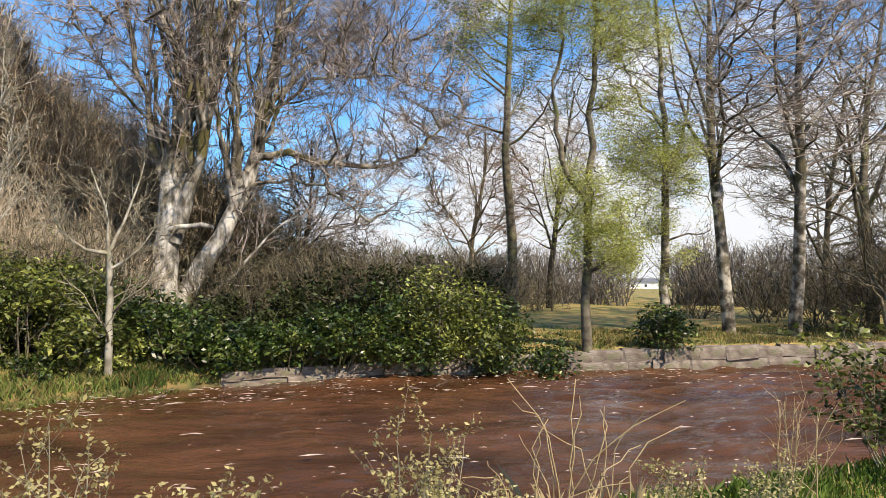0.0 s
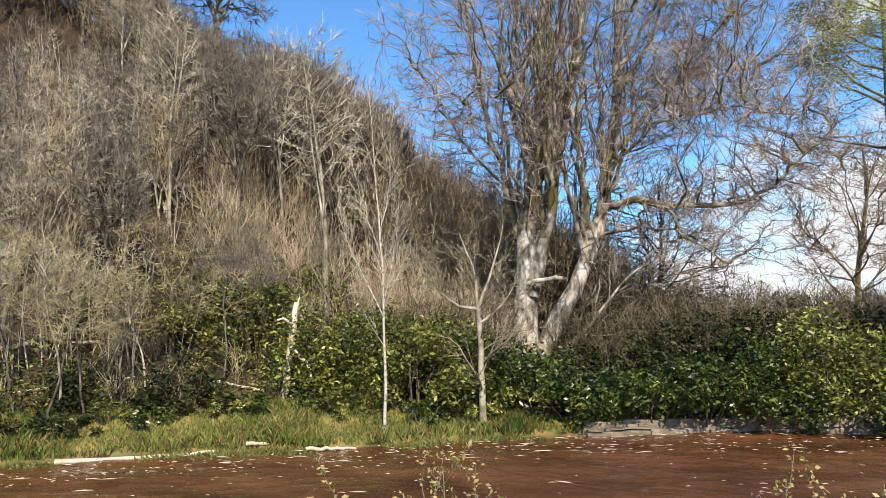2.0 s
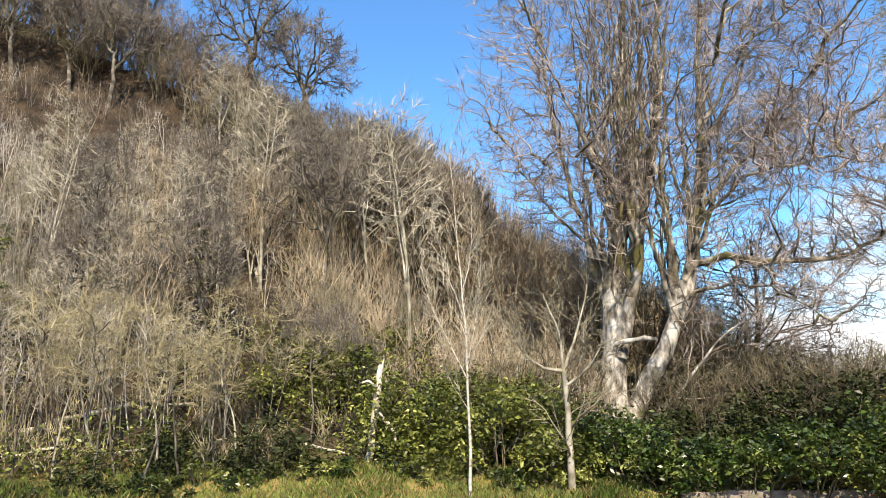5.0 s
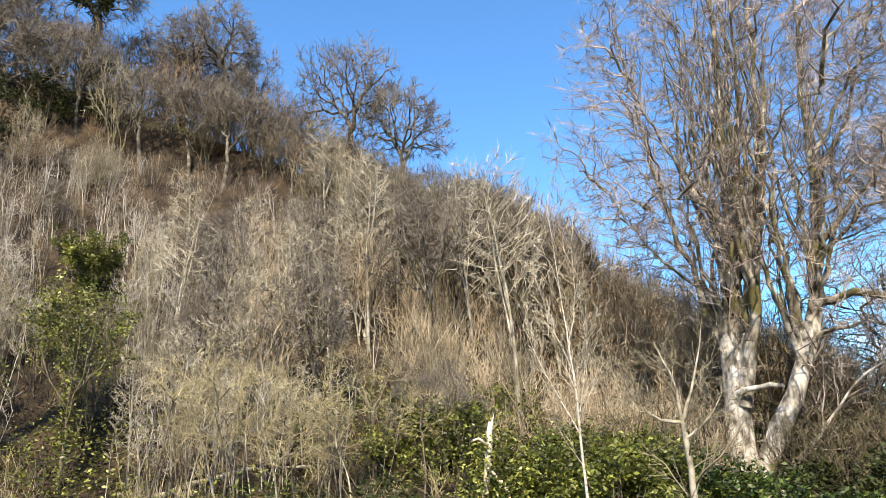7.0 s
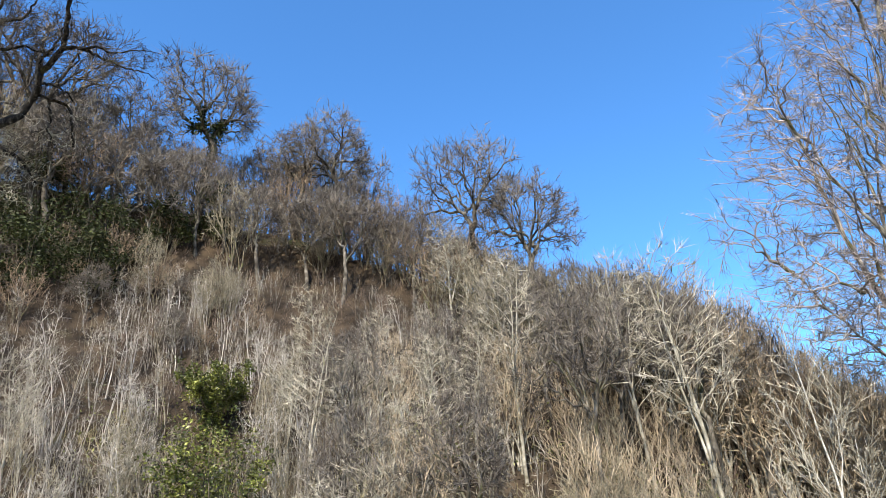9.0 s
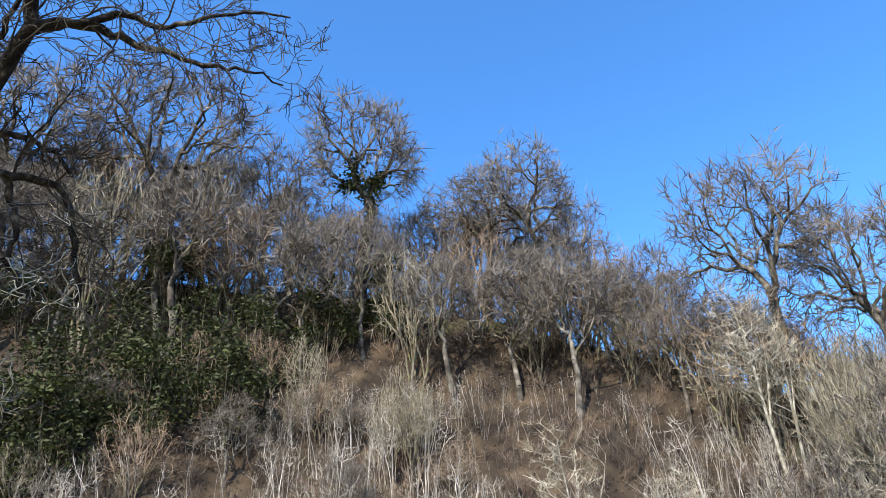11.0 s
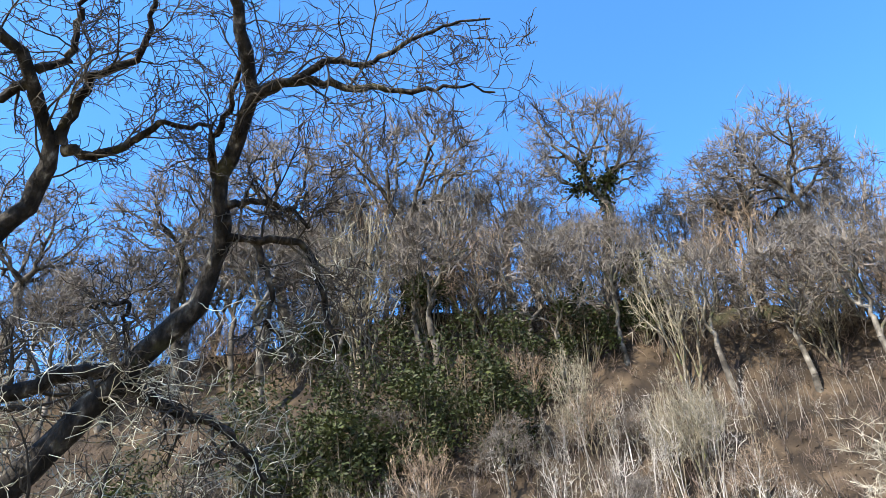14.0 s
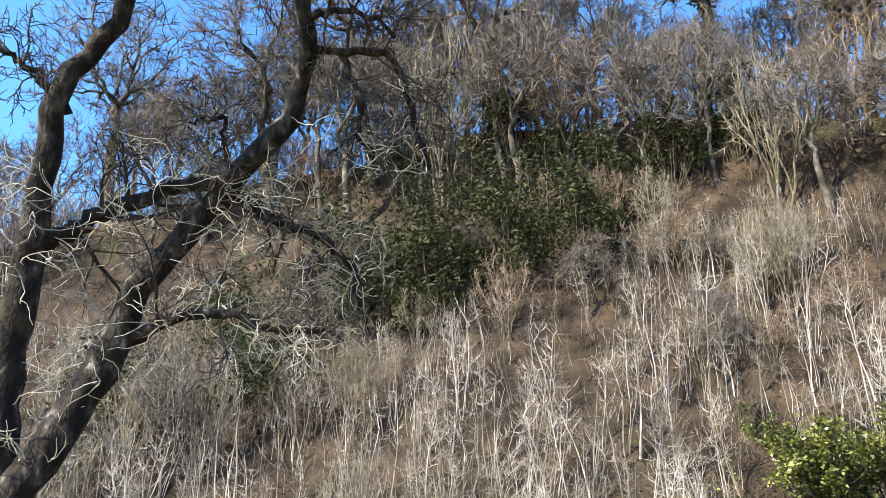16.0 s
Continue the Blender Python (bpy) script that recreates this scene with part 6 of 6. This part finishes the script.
def foam():
    """Torn streaks of foam, and flecks added as painted glints: most along the far bank, the rest strewn over the
    stream.
    """
    rng = np.random.default_rng(820)
    n = 980
    az = rng.uniform(-62, 40, n)
    q = np.where(rng.random(n) < 0.70, rng.uniform(0.78, 0.985, n), rng.uniform(0.2, 0.9, n))
    near, far = np.interp(az, AZ, NEAR), np.interp(az, AZ, FAR)
    r = near + (far - near) * q
    x, y = r * np.sin(np.radians(az)), r * np.cos(np.radians(az))
    L = np.where(rng.random(n) < 0.10, rng.uniform(0.10, 0.24, n), rng.uniform(0.02, 0.09, n))
    W = L * rng.uniform(0.08, 0.22, n)
    a = rng.normal(radians(10), 0.3, n)
    ca, sa = np.cos(a), np.sin(a)
    z = np.full(n, 0.075)
    c = np.stack([x, y, z], 1)
    u, v = np.stack([ca, sa, np.zeros(n)], 1), np.stack([-sa, ca, np.zeros(n)], 1)
    up = np.array([0, 0, 0.012])
    V = np.stack([c - u * L[:, None], c - v * W[:, None] + up * 0.4, c + u * L[:, None], c + v * W[:, None] + up], 1)
    tagged(new("foam_glint_flecks", mesh_of("foam_glint_flecks", V.reshape(-1, 3), np.arange(n * 4).reshape(n, 4), M_foam_glint)), "pale flecks of foam and painted glints on the brown river", "foam", kind="stuff")


foam()


def sprig(az, r, h, seed, label, leafy=M_bud, wide=0.3, stems=4, name="willow_sprig", per=2, leaf=0.045, twig=M_twig_brown, base=None):
    """A waist-high budding shrub on the near bank."""
    x, y, z = place(az, r)
    ob = thing(name, x, y, z, label, "shrub", "budding shrubs on the near bank", turn=-az)
    rng = np.random.default_rng(seed)
    st = [branch(rng, (rng.normal(0, 0.08), rng.normal(0, 0.08), -0.1), (rng.normal(0, wide), rng.normal(0, wide), 1), h * rng.uniform(0.7, 1.05), 0.007, 0.002, 8, 0.08, 0.03) for _ in range(stems)]
    sh = sum((children(rng, s, 8, 0.25, 1.0, 45, 0.3, 4, 0.12, 0.06, 0.6, 0.5, fine=0.0022) for s in st), [])
    for ln in st:
        part("stalk", mesh_of("stalk", *tubes([ln], 5), twig), ob)
    tagged(part("twigwork", mesh_of("twigwork", *tubes(sh, 3), twig), ob), kind="stuff")
    if per:
        part("foliage", mesh_of("foliage", *leaves(rng, along(sh, 4), leaf, 0.014, 0.6, per, 0.5), leafy, False), ob)
    return ob


BUDS = "leggy shrub with pale opening buds on the near bank"
for i, (az, r, h, wide, stems) in enumerate([(-29.5, 3.4, 1.35, 0.12, 3), (-33.5, 3.2, 1.0, 0.3, 4), (-36, 3.0, 0.9, 0.3, 4), (-25.5, 3.3, 0.85, 0.3, 4), (-20.0, 3.3, 0.72, 0.3, 4), (-14.5, 3.3, 0.72, 0.3, 3),
                                             (-9.0, 3.3, 0.62, 0.3, 4), (-2.3, 3.6, 1.05, 0.16, 7), (0.6, 3.6, 0.75, 0.2, 4), (-5.2, 3.5, 0.66, 0.25, 3), (19.0, 4.6, 0.62, 0.3, 4), (-17.0, 3.2, 0.8, 0.25, 5), (-11.5, 3.2, 0.7, 0.25, 4), (-22.5, 3.2, 0.8, 0.25, 4), (5.0, 3.8, 0.6, 0.2, 4), (24.0, 5.2, 0.6, 0.3, 4)]):
    sprig(az, r, h, 850 + i, BUDS, wide=wide, stems=stems + 2, per=5, leaf=0.030)
sprig(32.2, 7.3, 1.35, 870, "bush with green-yellow leaves at the near water's edge", M_olive_lit, 0.35, 9, "willow_bush", 4, 0.07)
sprig(34.5, 7.6, 1.7, 871, "bush with green-yellow leaves at the near water's edge", M_olive_lit, 0.35, 9, "willow_bush", 4, 0.07)


def bramble(az, r, seed, reach, h):
    x, y, z = place(az, r)
    ob = thing("bramble", x, y, z, "arching dead bramble canes on the near bank", "bramble", "dead brambles", turn=-az)
    rng = np.random.default_rng(seed)
    st = []
    for _ in range(7):
        e = rng.uniform(-1, 1) * reach
        hh = h * rng.uniform(0.5, 1.1)
        st.append(guide(rng, [(rng.normal(0, 0.1), 0, -0.05), (e * 0.3, rng.normal(0, 0.1), hh * 0.8), (e * 0.75, rng.normal(0, 0.2), hh)], 0.006, 0.003, 8, 0.012))
    for ln in st:
        part("cane", mesh_of("cane", *tubes([ln], 4), M_straw), ob)


bramble(10.0, 4.4, 881, 1.0, 0.95)
bramble(12.5, 4.5, 882, 0.8, 0.75)
bramble(6.5, 4.3, 883, 0.9, 0.7)
sprig(26.2, 6.0, 1.0, 884, "tuft of tall dry grass stalks on the near bank", wide=0.06, stems=9, name="dry_grass_tuft", per=0, twig=M_straw)


# ---- beyond the park ----
def hedge():
    rng = np.random.default_rng(900)
    n = 1900
    az, r = rng.uniform(-14, 48, n), rng.uniform(52, 60, n)
    az = np.where((az > 14.8) & (az < 18.0), az + 4.0, az)
    x, y = r * np.sin(np.radians(az)), r * np.cos(np.radians(az))
    p = np.stack([x, y, land(x, y)[0] - 0.2], 1)
    d = np.stack([rng.normal(0, 0.35, n), rng.normal(0, 0.35, n), np.ones(n)], 1) * rng.uniform(1.6, 4.2, n)[:, None]
    main = [(np.array([a, a + b * 0.5, a + b]), np.array([0.05, 0.035, 0.02])) for a, b in zip(p, d)]
    v, q, t = merged([tubes(main, 3)], twiglets(rng, main, 11, 1.1, 0.025, 0.5, 0.1))
    tagged(new("hedgerow", mesh_of("hedgerow", v, q, M_twig_ridge, True, t)), "brown leafless hedgerow beyond the park lawn", "hedge", kind="stuff")


hedge()


def box(w, d, h):
    bm = bmesh.new()
    bmesh.ops.create_cube(bm, size=1.0)
    for v in bm.verts:
        v.co = Vector((v.co.x * w, v.co.y * d, (v.co.z + 0.5) * h))
    return bm


def from_bm(name, bm, mat):
    me = bpy.data.meshes.new(name)
    bm.to_mesh(me)
    bm.free()
    me.materials.append(mat)
    return me


def house(az, r, w, d, h):
    x, y, z = place(az, r)
    ob = thing("house", x, y, z - 0.2, "distant long low white house with a slate roof", "house", turn=-az + 8)
    part("wall", from_bm("wall", box(w, d, h), M_white), ob)
    bm = bmesh.new()
    e, g = 0.35, 1.7
    vs = [bm.verts.new(p) for p in ((-w / 2 - e, -d / 2 - e, h), (w / 2 + e, -d / 2 - e, h), (w / 2 + e, d / 2 + e, h), (-w / 2 - e, d / 2 + e, h), (-w / 2 - e, 0, h + g), (w / 2 + e, 0, h + g))]
    for f in ((0, 1, 5, 4), (2, 3, 4, 5), (1, 2, 5), (3, 0, 4), (3, 2, 1, 0)):
        bm.faces.new([vs[k] for k in f])
    roof = part("roof", from_bm("roof", bm, M_slate), ob)
    ch = part("chimney", from_bm("chimney", box(0.7, 0.7, 1.4), M_white), roof)
    ch.location = (w * 0.3, 0, h + g - 0.5)
    for k in range(4):
        win = part("window", from_bm("window", box(0.9, 0.06, 1.0), M_glass), ob)
        win.location = (-w * 0.36 + k * w * 0.24, -d / 2 - 0.032, 1.0)


house(16.6, 290, 22, 7, 2.7)


# ---- ivy on the big ridge oak and the larch ----
def ivy_on(ob, height, r, seed, lo, hi, count, mat, leaf):
    rng = np.random.default_rng(seed)
    tr = next(c for c in ob.children if c.name.startswith("trunk"))
    co = np.empty(len(tr.data.vertices) * 3, np.float32)
    tr.data.vertices.foreach_get("co", co)
    co = co.reshape(-1, 3)
    co = co[(co[:, 2] > lo) & (co[:, 2] < hi) & (np.hypot(co[:, 0], co[:, 1]) < r)]
    part("ivy", mesh_of("ivy", *leaves(rng, co[rng.integers(0, len(co), count)], leaf, leaf * 0.8, 0.6, 1, 0.6), mat, False), ob, "dark green climbing ivy")


ivy_on(T_oak[0], 10, 1.2, 950, 0, 6.4, 1300, M_darkleaf, 0.2)
